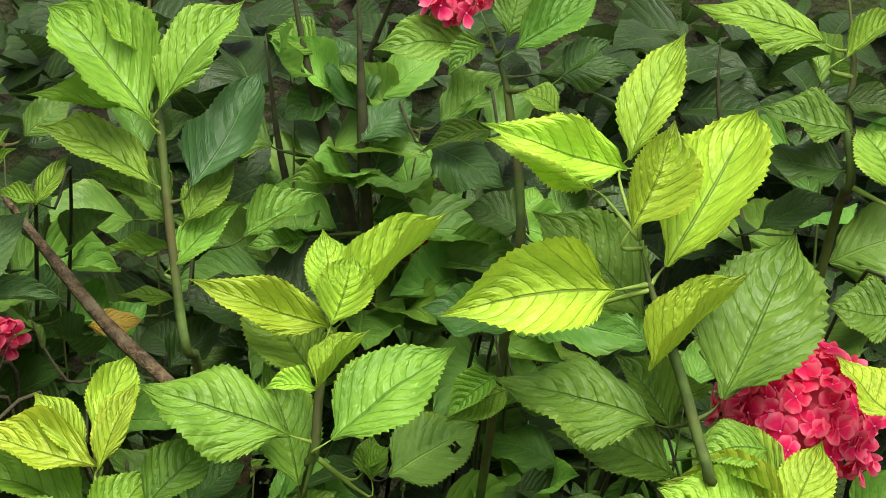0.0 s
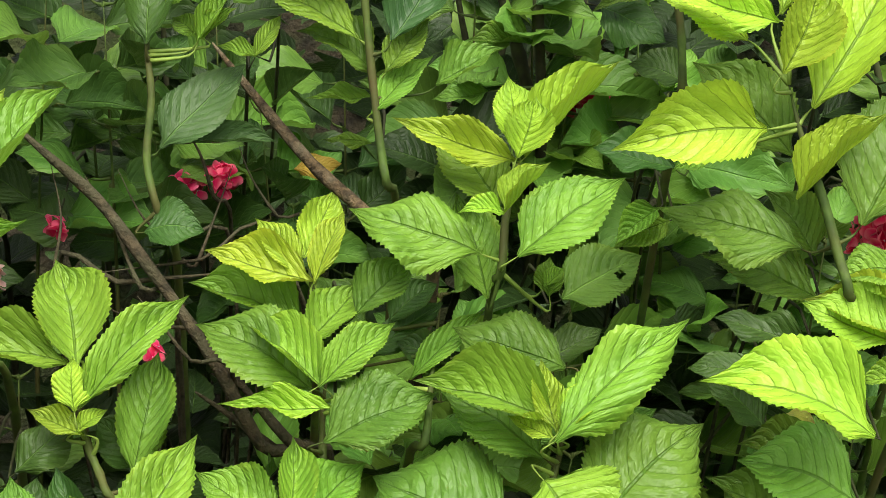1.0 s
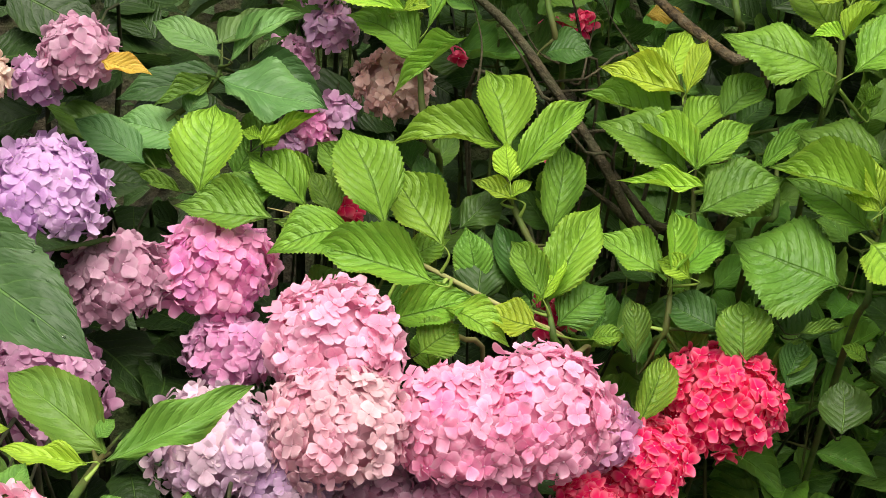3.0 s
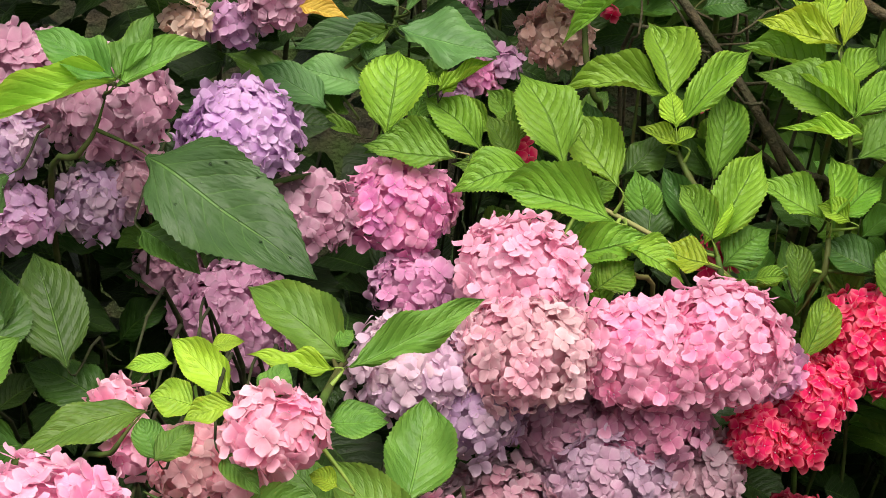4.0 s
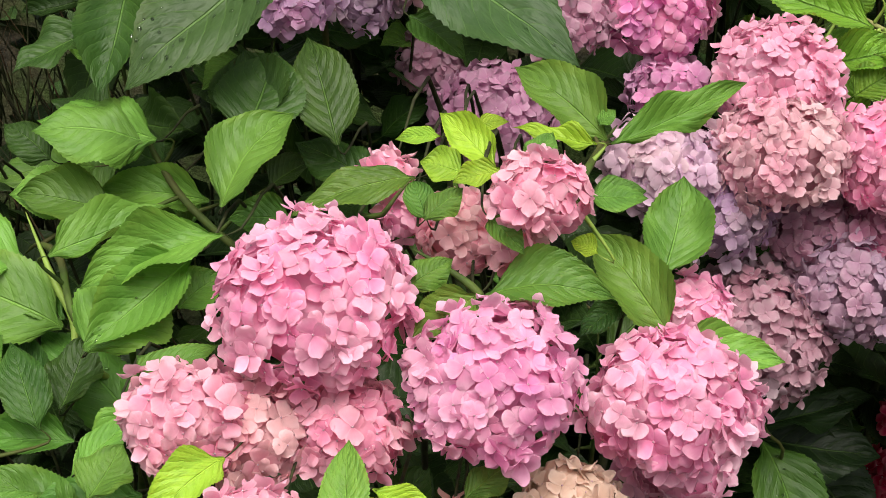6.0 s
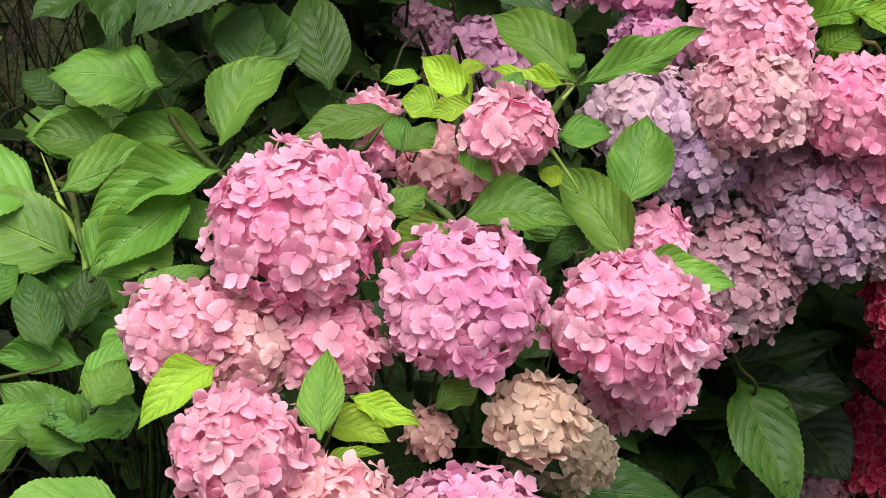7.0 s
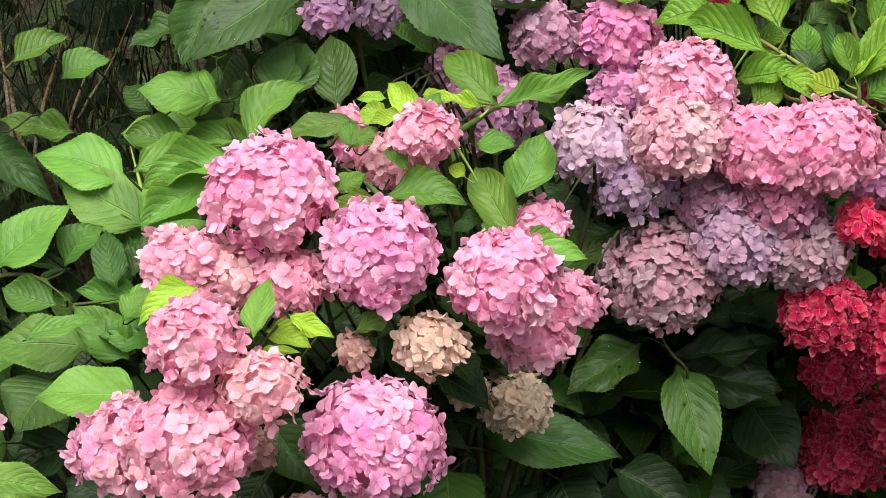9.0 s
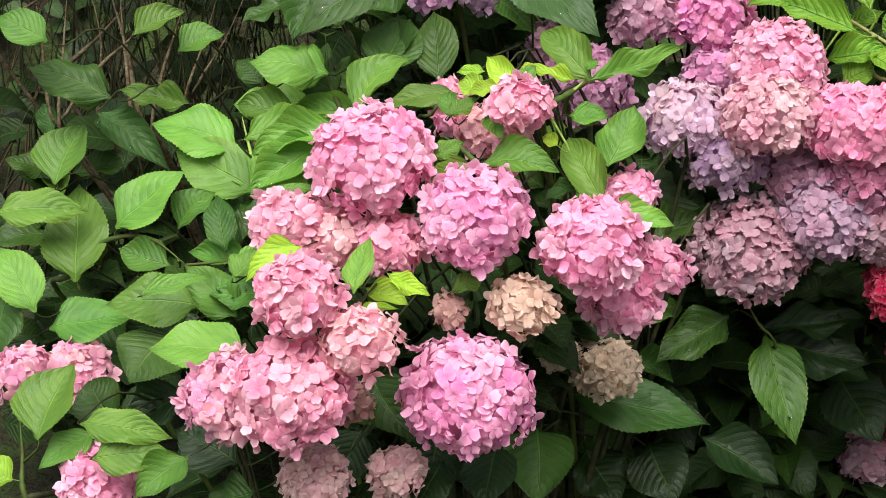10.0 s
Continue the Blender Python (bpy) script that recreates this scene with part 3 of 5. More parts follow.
leaf(s, (0.400, 0.436, 1.262), (0.429, 0.484, 1.319), 0.035, "y")
leaf(s, (0.389, 0.458, 1.264), (0.346, 0.504, 1.307), 0.040, "y")
leaf(s, (0.393, 0.459, 1.215), (0.284, 0.499, 1.246), 0.078, "l")
finish(s)
s = shoot("fresh green hydrangea shoot with a whorl of pointed leaves", (0.407, 0.870, 0.000))
stem(s, 0.0037, (0.414, 0.404, 1.196), (0.408, 0.387, 1.162), (0.408, 0.366, 1.118), (0.411, 0.350, 1.090))
leaf(s, (0.403, 0.357, 1.190), (0.473, 0.396, 1.238), 0.048, "l")
leaf(s, (0.406, 0.362, 1.188), (0.336, 0.413, 1.234), 0.054, "l")
leaf(s, (0.395, 0.406, 1.216), (0.446, 0.442, 1.260), 0.055, "l")
leaf(s, (0.417, 0.355, 1.171), (0.314, 0.366, 1.172), 0.037, "k")
leaf(s, (0.397, 0.377, 1.182), (0.293, 0.429, 1.226), 0.095, "v")
leaf(s, (0.408, 0.337, 1.146), (0.509, 0.362, 1.182), 0.091, "v")
finish(s)
s = shoot("fresh green hydrangea shoot with long pointed leaf tips", (0.202, 0.868, 0.000))
stem(s, 0.0037, (0.192, 0.409, 1.182), (0.193, 0.390, 1.155), (0.199, 0.373, 1.138), (0.213, 0.353, 1.112), (0.225, 0.336, 1.096))
leaf(s, (0.191, 0.388, 1.198), (0.166, 0.466, 1.277), 0.089, "l")
leaf(s, (0.184, 0.391, 1.202), (0.052, 0.398, 1.196), 0.060, "l")
leaf(s, (0.197, 0.354, 1.173), (0.289, 0.425, 1.255), 0.053, "l")
leaf(s, (0.193, 0.349, 1.172), (0.189, 0.386, 1.210), 0.040, "k")
leaf(s, (0.201, 0.348, 1.150), (0.150, 0.369, 1.167), 0.029, "k")
leaf(s, (0.193, 0.351, 1.151), (0.220, 0.365, 1.168), 0.022, "k")
leaf(s, (0.249, 0.370, 1.108), (0.254, 0.444, 1.183), 0.058, "v")
finish(s)
s = shoot("vigorous green hydrangea shoot with very broad lower leaves", (0.608, 0.821, 0.000))
stem(s, 0.0037, (0.622, 0.353, 1.168), (0.616, 0.338, 1.134), (0.604, 0.322, 1.095), (0.601, 0.305, 1.057))
leaf(s, (0.603, 0.285, 1.164), (0.731, 0.359, 1.252), 0.072, "l")
leaf(s, (0.611, 0.322, 1.168), (0.486, 0.360, 1.195), 0.077, "l")
leaf(s, (0.600, 0.329, 1.133), (0.512, 0.381, 1.178), 0.082, "v")
leaf(s, (0.607, 0.303, 1.165), (0.598, 0.354, 1.217), 0.037, "k")
leaf(s, (0.608, 0.293, 1.170), (0.640, 0.324, 1.205), 0.037, "k")
leaf(s, (0.605, 0.302, 1.161), (0.565, 0.320, 1.176), 0.025, "k")
leaf(s, (0.596, 0.294, 1.126), (0.641, 0.241, 1.078), 0.122, "l")
leaf(s, (0.566, 0.307, 1.074), (0.451, 0.352, 1.109), 0.160, "v")
leaf(s, (0.641, 0.284, 1.084), (0.746, 0.347, 1.158), 0.128, "v")
leaf(s, (0.624, 0.377, 1.200), (0.524, 0.413, 1.228), 0.090, "v")
leaf(s, (0.612, 0.403, 1.201), (0.664, 0.419, 1.224), 0.043, "d")
finish(s)
s = shoot("dark toothed leaves on a low hydrangea shoot", (0.486, 0.924, 0.000))
stem(s, 0.0037, (0.515, 0.453, 1.222), (0.506, 0.402, 1.180), (0.497, 0.352, 1.140))
leaf(s, (0.487, 0.409, 1.179), (0.560, 0.454, 1.233), 0.032, "l")
leaf(s, (0.527, 0.428, 1.187), (0.476, 0.449, 1.203), 0.045, "d")
leaf(s, (0.436, 0.401, 1.242), (0.490, 0.436, 1.284), 0.058, "v")
leaf(s, (0.452, 0.465, 1.181), (0.525, 0.501, 1.226), 0.041, "d")
leaf(s, (0.471, 0.480, 1.212), (0.519, 0.505, 1.243), 0.041, "d")
finish(s)
s = shoot("hydrangea shoot with yellow-green leaves, one holding a fallen petal", (0.901, 0.833, 0.000))
stem(s, 0.0037, (0.935, 0.357, 1.243), (0.934, 0.346, 1.203), (0.931, 0.337, 1.171))
leaf(s, (0.930, 0.328, 1.237), (0.834, 0.370, 1.266), 0.073, "k")
leaf(s, (0.928, 0.347, 1.263), (0.865, 0.378, 1.287), 0.067, "l")
leaf(s, (0.922, 0.325, 1.241), (0.968, 0.372, 1.298), 0.056, "k")
leaf(s, (0.921, 0.305, 1.218), (0.867, 0.305, 1.210), 0.031, "k")
leaf(s, (0.879, 0.279, 1.169), (0.733, 0.327, 1.204), 0.100, "k")
leaf(s, (0.904, 0.314, 1.242), (0.827, 0.349, 1.269), 0.082, "k")
leaf(s, (0.919, 0.360, 1.295), (0.857, 0.360, 1.287), 0.057, "l")
leaf(s, (0.878, 0.313, 1.096), (0.778, 0.348, 1.122), 0.124, "v")
leaf(s, (0.841, 0.365, 1.226), (0.758, 0.393, 1.243), 0.049, "d")
leaf(s, (0.794, 0.351, 1.202), (0.731, 0.363, 1.204), 0.040, "d")
finish(s)
s = shoot("green hydrangea shoot beside a red flower head", (0.993, 0.921, 0.000))
stem(s, 0.0037, (0.996, 0.463, 1.649), (1.000, 0.449, 1.592), (0.995, 0.437, 1.538), (0.996, 0.426, 1.494))
leaf(s, (0.970, 0.435, 1.608), (0.870, 0.473, 1.633), 0.061, "l")
leaf(s, (0.990, 0.417, 1.540), (0.918, 0.442, 1.555), 0.061, "v")
leaf(s, (0.990, 0.422, 1.508), (0.921, 0.440, 1.514), 0.061, "d")
leaf(s, (1.020, 0.393, 1.495), (1.000, 0.436, 1.542), 0.073, "l")
leaf(s, (1.029, 0.379, 1.397), (0.972, 0.395, 1.403), 0.073, "v")
leaf(s, (1.013, 0.326, 1.325), (0.973, 0.372, 1.368), 0.065, "y")
leaf(s, (0.933, 0.456, 1.453), (0.997, 0.465, 1.478), 0.038, "d")
leaf(s, (0.984, 0.427, 1.596), (1.034, 0.448, 1.633), 0.033, "l")
leaf(s, (0.991, 0.440, 1.561), (1.038, 0.429, 1.558), 0.039, "d")
finish(s)
s = shoot("hydrangea shoot at the back with a small pink bloom", (0.731, 1.017, 0.000))
stem(s, 0.0037, (0.706, 0.521, 1.620), (0.725, 0.512, 1.571), (0.732, 0.507, 1.534), (0.740, 0.499, 1.479), (0.741, 0.491, 1.424))
leaf(s, (0.709, 0.557, 1.589), (0.623, 0.567, 1.583), 0.058, "v")
leaf(s, (0.715, 0.544, 1.592), (0.681, 0.528, 1.565), 0.029, "v")
leaf(s, (0.727, 0.475, 1.594), (0.799, 0.495, 1.636), 0.054, "v")
leaf(s, (0.724, 0.493, 1.602), (0.743, 0.526, 1.648), 0.041, "v")
leaf(s, (0.758, 0.444, 1.548), (0.727, 0.460, 1.561), 0.039, "l")
leaf(s, (0.731, 0.590, 1.514), (0.668, 0.584, 1.493), 0.031, "v")
leaf(s, (0.683, 0.612, 1.496), (0.742, 0.576, 1.466), 0.064, "d")
leaf(s, (0.764, 0.599, 1.425), (0.714, 0.619, 1.438), 0.060, "d")
leaf(s, (0.735, 0.474, 1.364), (0.661, 0.499, 1.377), 0.061, "d")
leaf(s, (0.723, 0.481, 1.323), (0.679, 0.462, 1.292), 0.037, "l")
leaf(s, (0.764, 0.464, 1.575), (0.807, 0.479, 1.603), 0.031, "d")
leaf(s, (0.756, 0.521, 1.570), (0.834, 0.512, 1.577), 0.039, "d")
finish(s)
s = shoot("hydrangea shoot with a dusty faded flower head behind it", (0.093, 0.968, 0.000))
stem(s, 0.0037, (0.089, 0.499, 1.345), (0.086, 0.488, 1.303), (0.090, 0.479, 1.268), (0.094, 0.467, 1.227), (0.104, 0.456, 1.186))
leaf(s, (0.092, 0.470, 1.358), (0.001, 0.521, 1.406), 0.066, "k")
leaf(s, (0.092, 0.468, 1.365), (0.119, 0.521, 1.425), 0.042, "k")
leaf(s, (0.097, 0.448, 1.327), (0.171, 0.532, 1.425), 0.060, "l")
leaf(s, (0.074, 0.461, 1.343), (-0.067, 0.477, 1.348), 0.055, "k")
leaf(s, (0.065, 0.459, 1.343), (0.122, 0.472, 1.362), 0.025, "k")
leaf(s, (0.090, 0.454, 1.288), (-0.001, 0.501, 1.330), 0.078, "v")
leaf(s, (0.142, 0.464, 1.314), (0.056, 0.411, 1.250), 0.030, "l", stalk=False)
finish(s)
s = shoot("bluish-green hydrangea shoot with smooth oval leaves", (-0.144, 0.918, 0.000))
stem(s, 0.0037, (-0.140, 0.446, 1.303), (-0.142, 0.433, 1.268), (-0.165, 0.424, 1.241), (-0.213, 0.412, 1.202), (-0.248, 0.403, 1.175))
# "w" and "b" greens lean blue, with the sky's sheen put into them
leaf(s, (-0.147, 0.452, 1.298), (-0.091, 0.484, 1.338), 0.046, "w")
leaf(s, (-0.133, 0.448, 1.277), (-0.046, 0.491, 1.332), 0.040, "w")
leaf(s, (-0.138, 0.397, 1.294), (-0.219, 0.433, 1.325), 0.049, "w")
leaf(s, (-0.137, 0.382, 1.272), (-0.018, 0.349, 1.249), 0.089, "w")
leaf(s, (-0.144, 0.418, 1.265), (-0.215, 0.396, 1.234), 0.042, "v")
leaf(s, (-0.105, 0.513, 1.268), (-0.057, 0.529, 1.290), 0.040, "d")
leaf(s, (-0.194, 0.402, 1.162), (-0.351, 0.462, 1.219), 0.097, "m")
leaf(s, (-0.137, 0.486, 1.252), (-0.266, 0.466, 1.226), 0.059, "b")
leaf(s, (-0.132, 0.485, 1.262), (-0.016, 0.447, 1.226), 0.076, "b")
leaf(s, (-0.089, 0.331, 1.207), (-0.020, 0.359, 1.244), 0.022, "k")
leaf(s, (-0.083, 0.333, 1.204), (-0.068, 0.356, 1.229), 0.027, "k")
leaf(s, (-0.088, 0.343, 1.212), (-0.111, 0.352, 1.219), 0.022, "k")
leaf(s, (-0.174, 0.391, 1.228), (-0.158, 0.415, 1.256), 0.034, "w")
leaf(s, (-0.070, 0.330, 1.154), (-0.173, 0.320, 1.132), 0.066, "v", shape=0)
leaf(s, (-0.316, 0.300, 1.183), (-0.404, 0.310, 1.194), 0.056, "b", shape=0)
leaf(s, (-0.219, 0.360, 1.176), (-0.303, 0.390, 1.218), 0.062, "w", shape=0)
leaf(s, (-0.177, 0.360, 1.144), (-0.245, 0.360, 1.154), 0.030, "v")
leaf(s, (-0.104, 0.400, 1.180), (-0.083, 0.430, 1.238), 0.050, "v")
leaf(s, (-0.176, 0.400, 1.194), (-0.262, 0.420, 1.210), 0.070, "w", shape=0)
leaf(s, (-0.319, 0.330, 1.153), (-0.354, 0.360, 1.197), 0.070, "d")
leaf(s, (-0.025, 0.360, 1.156), (-0.084, 0.370, 1.171), 0.055, "l")
leaf(s, (0.012, 0.400, 1.147), (-0.029, 0.430, 1.192), 0.050, "v")
leaf(s, (-0.121, 0.446, 1.256), (-0.087, 0.460, 1.274), 0.031, "d")
finish(s)
s = shoot("tan hydrangea vine with pale old leaves over the blooms", (0.042, 0.747, 0.000))
stem(s, 0.0026, (-0.076, 0.276, 1.151), (-0.019, 0.270, 1.140), (0.045, 0.262, 1.119), (0.109, 0.251, 1.092), (0.167, 0.241, 1.065), (0.214, 0.233, 1.044), (0.250, 0.262, 1.020), (0.275, 0.330, 0.975))
leaf(s, (-0.146, 0.241, 1.174), (-0.136, 0.317, 1.255), 0.093, "l")
leaf(s, (-0.035, 0.321, 1.142), (-0.107, 0.375, 1.191), 0.068, "l")
leaf(s, (-0.001, 0.277, 1.143), (-0.032, 0.320, 1.184), 0.045, "v")
leaf(s, (0.052, 0.221, 1.152), (0.003, 0.307, 1.236), 0.093, "l")
leaf(s, (0.115, 0.238, 1.125), (0.052, 0.311, 1.195), 0.078, "l")
leaf(s, (-0.068, 0.222, 1.154), (-0.173, 0.238, 1.160), 0.071, "v")
leaf(s, (0.020, 0.237, 1.140), (-0.073, 0.220, 1.114), 0.077, "l")
leaf(s, (0.106, 0.178, 1.100), (-0.029, 0.215, 1.125), 0.078, "l")
leaf(s, (0.061, 0.213, 1.047), (0.157, 0.228, 1.070), 0.067, "l")
leaf(s, (0.093, 0.178, 1.023), (0.135, 0.201, 1.049), 0.065, "l")
leaf(s, (0.121, 0.208, 1.064), (0.188, 0.172, 1.034), 0.055, "l")
leaf(s, (0.216, 0.183, 1.054), (0.158, 0.202, 1.067), 0.056, "y")
leaf(s, (-0.005, 0.313, 1.165), (0.057, 0.354, 1.213), 0.043, "v")
leaf(s, (-0.119, 0.375, 1.158), (-0.092, 0.415, 1.201), 0.049, "v")
leaf(s, (0.012, 0.290, 1.110), (-0.071, 0.300, 1.129), 0.058, "v")
leaf(s, (0.156, 0.280, 1.065), (0.142, 0.310, 1.129), 0.056, "v")
leaf(s, (0.195, 0.290, 1.050), (0.175, 0.320, 1.118), 0.046, "d")
leaf(s, (0.108, 0.240, 0.980), (0.101, 0.270, 1.027), 0.046, "l")
leaf(s, (0.053, 0.280, 1.040), (0.139, 0.290, 1.066), 0.048, "v")
leaf(s, (0.069, 0.290, 1.081), (0.127, 0.310, 1.113), 0.046, "l")
leaf(s, (-0.006, 0.340, 1.140), (0.019, 0.370, 1.185), 0.050, "v")
leaf(s, (0.139, 0.360, 1.112), (0.190, 0.390, 1.152), 0.050, "d")
leaf(s, (0.109, 0.380, 1.129), (0.090, 0.410, 1.187), 0.050, "d")
leaf(s, (-0.034, 0.290, 1.038), (0.014, 0.310, 1.073), 0.055, "v")
leaf(s, (0.243, 0.380, 1.107), (0.207, 0.400, 1.149), 0.050, "d")
finish(s, TWIG)
s = shoot("bent bare hydrangea twig between pale leaves", (0.091, 0.745, 0.000))
stem(s, 0.0026, (0.038, 0.276, 1.119), (0.080, 0.257, 1.097), (0.113, 0.234, 1.066), (0.134, 0.212, 1.032))
finish(s, TWIG)
s = shoot("low green hydrangea shoot with a red bud", (0.239, 0.770, 0.000))
stem(s, 0.0037, (0.227, 0.289, 1.068), (0.235, 0.267, 1.051), (0.241, 0.243, 1.022))
leaf(s, (0.216, 0.261, 1.059), (0.178, 0.332, 1.128), 0.045, "d")
leaf(s, (0.229, 0.271, 1.048), (0.298, 0.359, 1.147), 0.072, "l")
leaf(s, (0.227, 0.245, 1.066), (0.193, 0.297, 1.116), 0.050, "l")
leaf(s, (0.221, 0.255, 1.057), (0.257, 0.298, 1.104), 0.037, "k")
leaf(s, (0.248, 0.272, 1.027), (0.307, 0.305, 1.065), 0.067, "v")
leaf(s, (0.335, 0.259, 1.000), (0.331, 0.310, 1.050), 0.039, "v")
leaf(s, (0.285, 0.273, 1.012), (0.327, 0.274, 1.017), 0.030, "l")
leaf(s, (0.156, 0.258, 1.053), (0.162, 0.325, 1.121), 0.070, "d")
leaf(s, (0.242, 0.347, 1.112), (0.260, 0.430, 1.200), 0.061, "v")
finish(s)
s = shoot("low green hydrangea shoot above a red flower head", (0.523, 0.805, 0.000))
stem(s, 0.0037, (0.382, 0.354, 1.088), (0.381, 0.336, 1.062), (0.375, 0.311, 1.012))
leaf(s, (0.369, 0.319, 1.076), (0.294, 0.360, 1.111), 0.067, "l")
leaf(s, (0.377, 0.304, 1.079), (0.381, 0.365, 1.142), 0.046, "l")
leaf(s, (0.385, 0.319, 1.076), (0.447, 0.357, 1.120), 0.063, "l")
leaf(s, (0.397, 0.305, 1.077), (0.360, 0.322, 1.091), 0.039, "k")
leaf(s, (0.432, 0.306, 1.018), (0.373, 0.335, 1.042), 0.065, "d")
leaf(s, (0.457, 0.272, 0.984), (0.462, 0.333, 1.045), 0.078, "v")
leaf(s, (0.518, 0.300, 0.951), (0.542, 0.344, 0.996), 0.056, "d")
leaf(s, (0.336, 0.210, 0.935), (0.370, 0.272, 0.999), 0.050, "l")
leaf(s, (0.526, 0.297, 1.018), (0.582, 0.302, 1.028), 0.022, "v")
leaf(s, (0.573, 0.253, 0.915), (0.580, 0.302, 0.963), 0.071, "d")
leaf(s, (0.698, 0.289, 0.985), (0.610, 0.295, 0.983), 0.077, "d")
leaf(s, (0.693, 0.267, 0.983), (0.704, 0.327, 1.044), 0.072, "d")
leaf(s, (0.764, 0.277, 1.000), (0.724, 0.301, 1.021), 0.051, "k")
leaf(s, (0.654, 0.334, 1.013), (0.612, 0.362, 1.037), 0.055, "d")
leaf(s, (0.413, 0.320, 0.968), (0.395, 0.360, 1.046), 0.062, "v")
leaf(s, (0.450, 0.310, 0.966), (0.480, 0.360, 1.041), 0.072, "v")
leaf(s, (0.537, 0.350, 0.995), (0.598, 0.360, 1.008), 0.026, "d")
leaf(s, (0.501, 0.320, 0.954), (0.554, 0.350, 0.992), 0.046, "v")
leaf(s, (0.737, 0.330, 0.960), (0.696, 0.360, 1.030), 0.070, "v")
leaf(s, (0.751, 0.300, 0.962), (0.789, 0.350, 1.018), 0.060, "k")
leaf(s, (0.845, 0.300, 0.987), (0.784, 0.320, 1.026), 0.060, "l")
leaf(s, (0.843, 0.360, 1.043), (0.763, 0.400, 1.086), 0.066, "v")
leaf(s, (0.658, 0.360, 0.929), (0.646, 0.390, 0.991), 0.060, "d")
leaf(s, (0.867, 0.380, 1.108), (0.791, 0.400, 1.118), 0.058, "v")
leaf(s, (0.348, 0.320, 0.970), (0.332, 0.360, 1.040), 0.044, "m")
leaf(s, (0.321, 0.300, 1.014), (0.288, 0.290, 0.997), 0.028, "l")
leaf(s, (0.622, 0.420, 0.936), (0.584, 0.450, 0.983), 0.060, "d")
leaf(s, (0.714, 0.420, 1.009), (0.660, 0.440, 1.034), 0.060, "d")
leaf(s, (0.556, 0.400, 1.028), (0.508, 0.390, 0.986), 0.060, "d")
leaf(s, (0.374, 0.400, 1.045), (0.326, 0.420, 1.069), 0.050, "d")
leaf(s, (0.614, 0.330, 0.976), (0.585, 0.340, 0.991), 0.026, "l")
leaf(s, (0.822, 0.420, 1.126), (0.770, 0.450, 1.167), 0.060, "d")
head(s, (0.443, 0.303, 0.932), 0.075, "red")
head(s, (0.729, 0.305, 0.909), 0.061, "red")
head(s, (0.972, 0.442, 1.298), 0.071, "red")
finish(s)
s = shoot("dark hydrangea shoot over faded mauve blooms", (-0.478, 0.519, 0.000))
stem(s, 0.003, (-0.414, 0.009, 1.269), (-0.426, -0.005, 1.221), (-0.443, -0.011, 1.195))
leaf(s, (-0.372, -0.038, 1.204), (-0.201, -0.132, 1.115), 0.122, "b", wet=14, shape=0)
leaf(s, (-0.492, -0.099, 1.195), (-0.621, -0.215, 1.085), 0.124, "b", wet=60, shape=0)
leaf(s, (-0.393, -0.046, 1.281), (-0.534, -0.085, 1.234), 0.043, "k")
leaf(s, (-0.396, -0.061, 1.275), (-0.314, -0.027, 1.314), 0.049, "g")
leaf(s, (-0.399, -0.061, 1.284), (-0.480, -0.025, 1.319), 0.058, "m")
leaf(s, (-0.398, -0.055, 1.282), (-0.370, -0.004, 1.337), 0.047, "m")
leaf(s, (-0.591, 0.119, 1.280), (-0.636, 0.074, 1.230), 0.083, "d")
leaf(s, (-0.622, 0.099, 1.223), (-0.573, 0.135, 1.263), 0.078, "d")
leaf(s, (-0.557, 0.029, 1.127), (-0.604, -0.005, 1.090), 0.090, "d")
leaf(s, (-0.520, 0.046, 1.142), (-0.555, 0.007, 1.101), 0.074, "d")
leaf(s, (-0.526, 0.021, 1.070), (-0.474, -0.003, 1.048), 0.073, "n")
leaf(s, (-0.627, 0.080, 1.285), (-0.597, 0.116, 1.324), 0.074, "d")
head(s, (-0.520, 0.090, 1.236), 0.074, "dustypink")
head(s, (-0.430, 0.100, 1.222), 0.068, "dustypink")
head(s, (-0.578, 0.030, 1.194), 0.042, "violet")
head(s, (-0.521, 0.020, 1.190), 0.040, "violet")
head(s, (-0.503, 0.003, 1.125), 0.036, "mauve")
head(s, (-0.441, 0.064, 1.127), 0.043, "violet")
head(s, (-0.389, 0.068, 1.150), 0.034, "dusty")
finish(s)
s = shoot("hydrangea stem with a lilac flower head", (-0.305, 0.727, 0.000))
head(s, (-0.305, 0.227, 1.170), 0.070, "lilac", .88)
finish(s)
s = shoot("hydrangea stem with faded pink flower heads", (-0.308, 0.712, 0.000))
head(s, (-0.231, 0.206, 1.084), 0.055, "dustypink")
head(s, (-0.387, 0.243, 1.011), 0.042, "dustypink")
head(s, (-0.307, 0.189, 0.966), 0.075, "mauvedark")
finish(s)
s = shoot("hydrangea stem with a magenta-pink flower head", (-0.119, 0.729, 0.000))
head(s, (-0.127, 0.248, 1.087), 0.066, "magenta")
head(s, (-0.110, 0.210, 1.005), 0.048, "pinkmauve")
finish(s)
s = shoot("hydrangea stem with salmon-pink and pale flower heads", (-0.037, 0.567, 0.000))
head(s, (0.004, 0.120, 1.050), 0.074, "salmon")
head(s, (0.011, 0.050, 0.987), 0.075, "faded")
head(s, (-0.112, 0.040, 0.968), 0.066, "lilacpale")
head(s, (-0.052, 0.060, 0.918), 0.064, "violet")
finish(s)
s = shoot("hydrangea stem with a large rose-pink double flower head", (0.194, 0.609, 0.000))
head(s, (0.131, 0.071, 0.982), 0.071, "rose")
head(s, (0.217, 0.084, 0.991), 0.080, "rose")
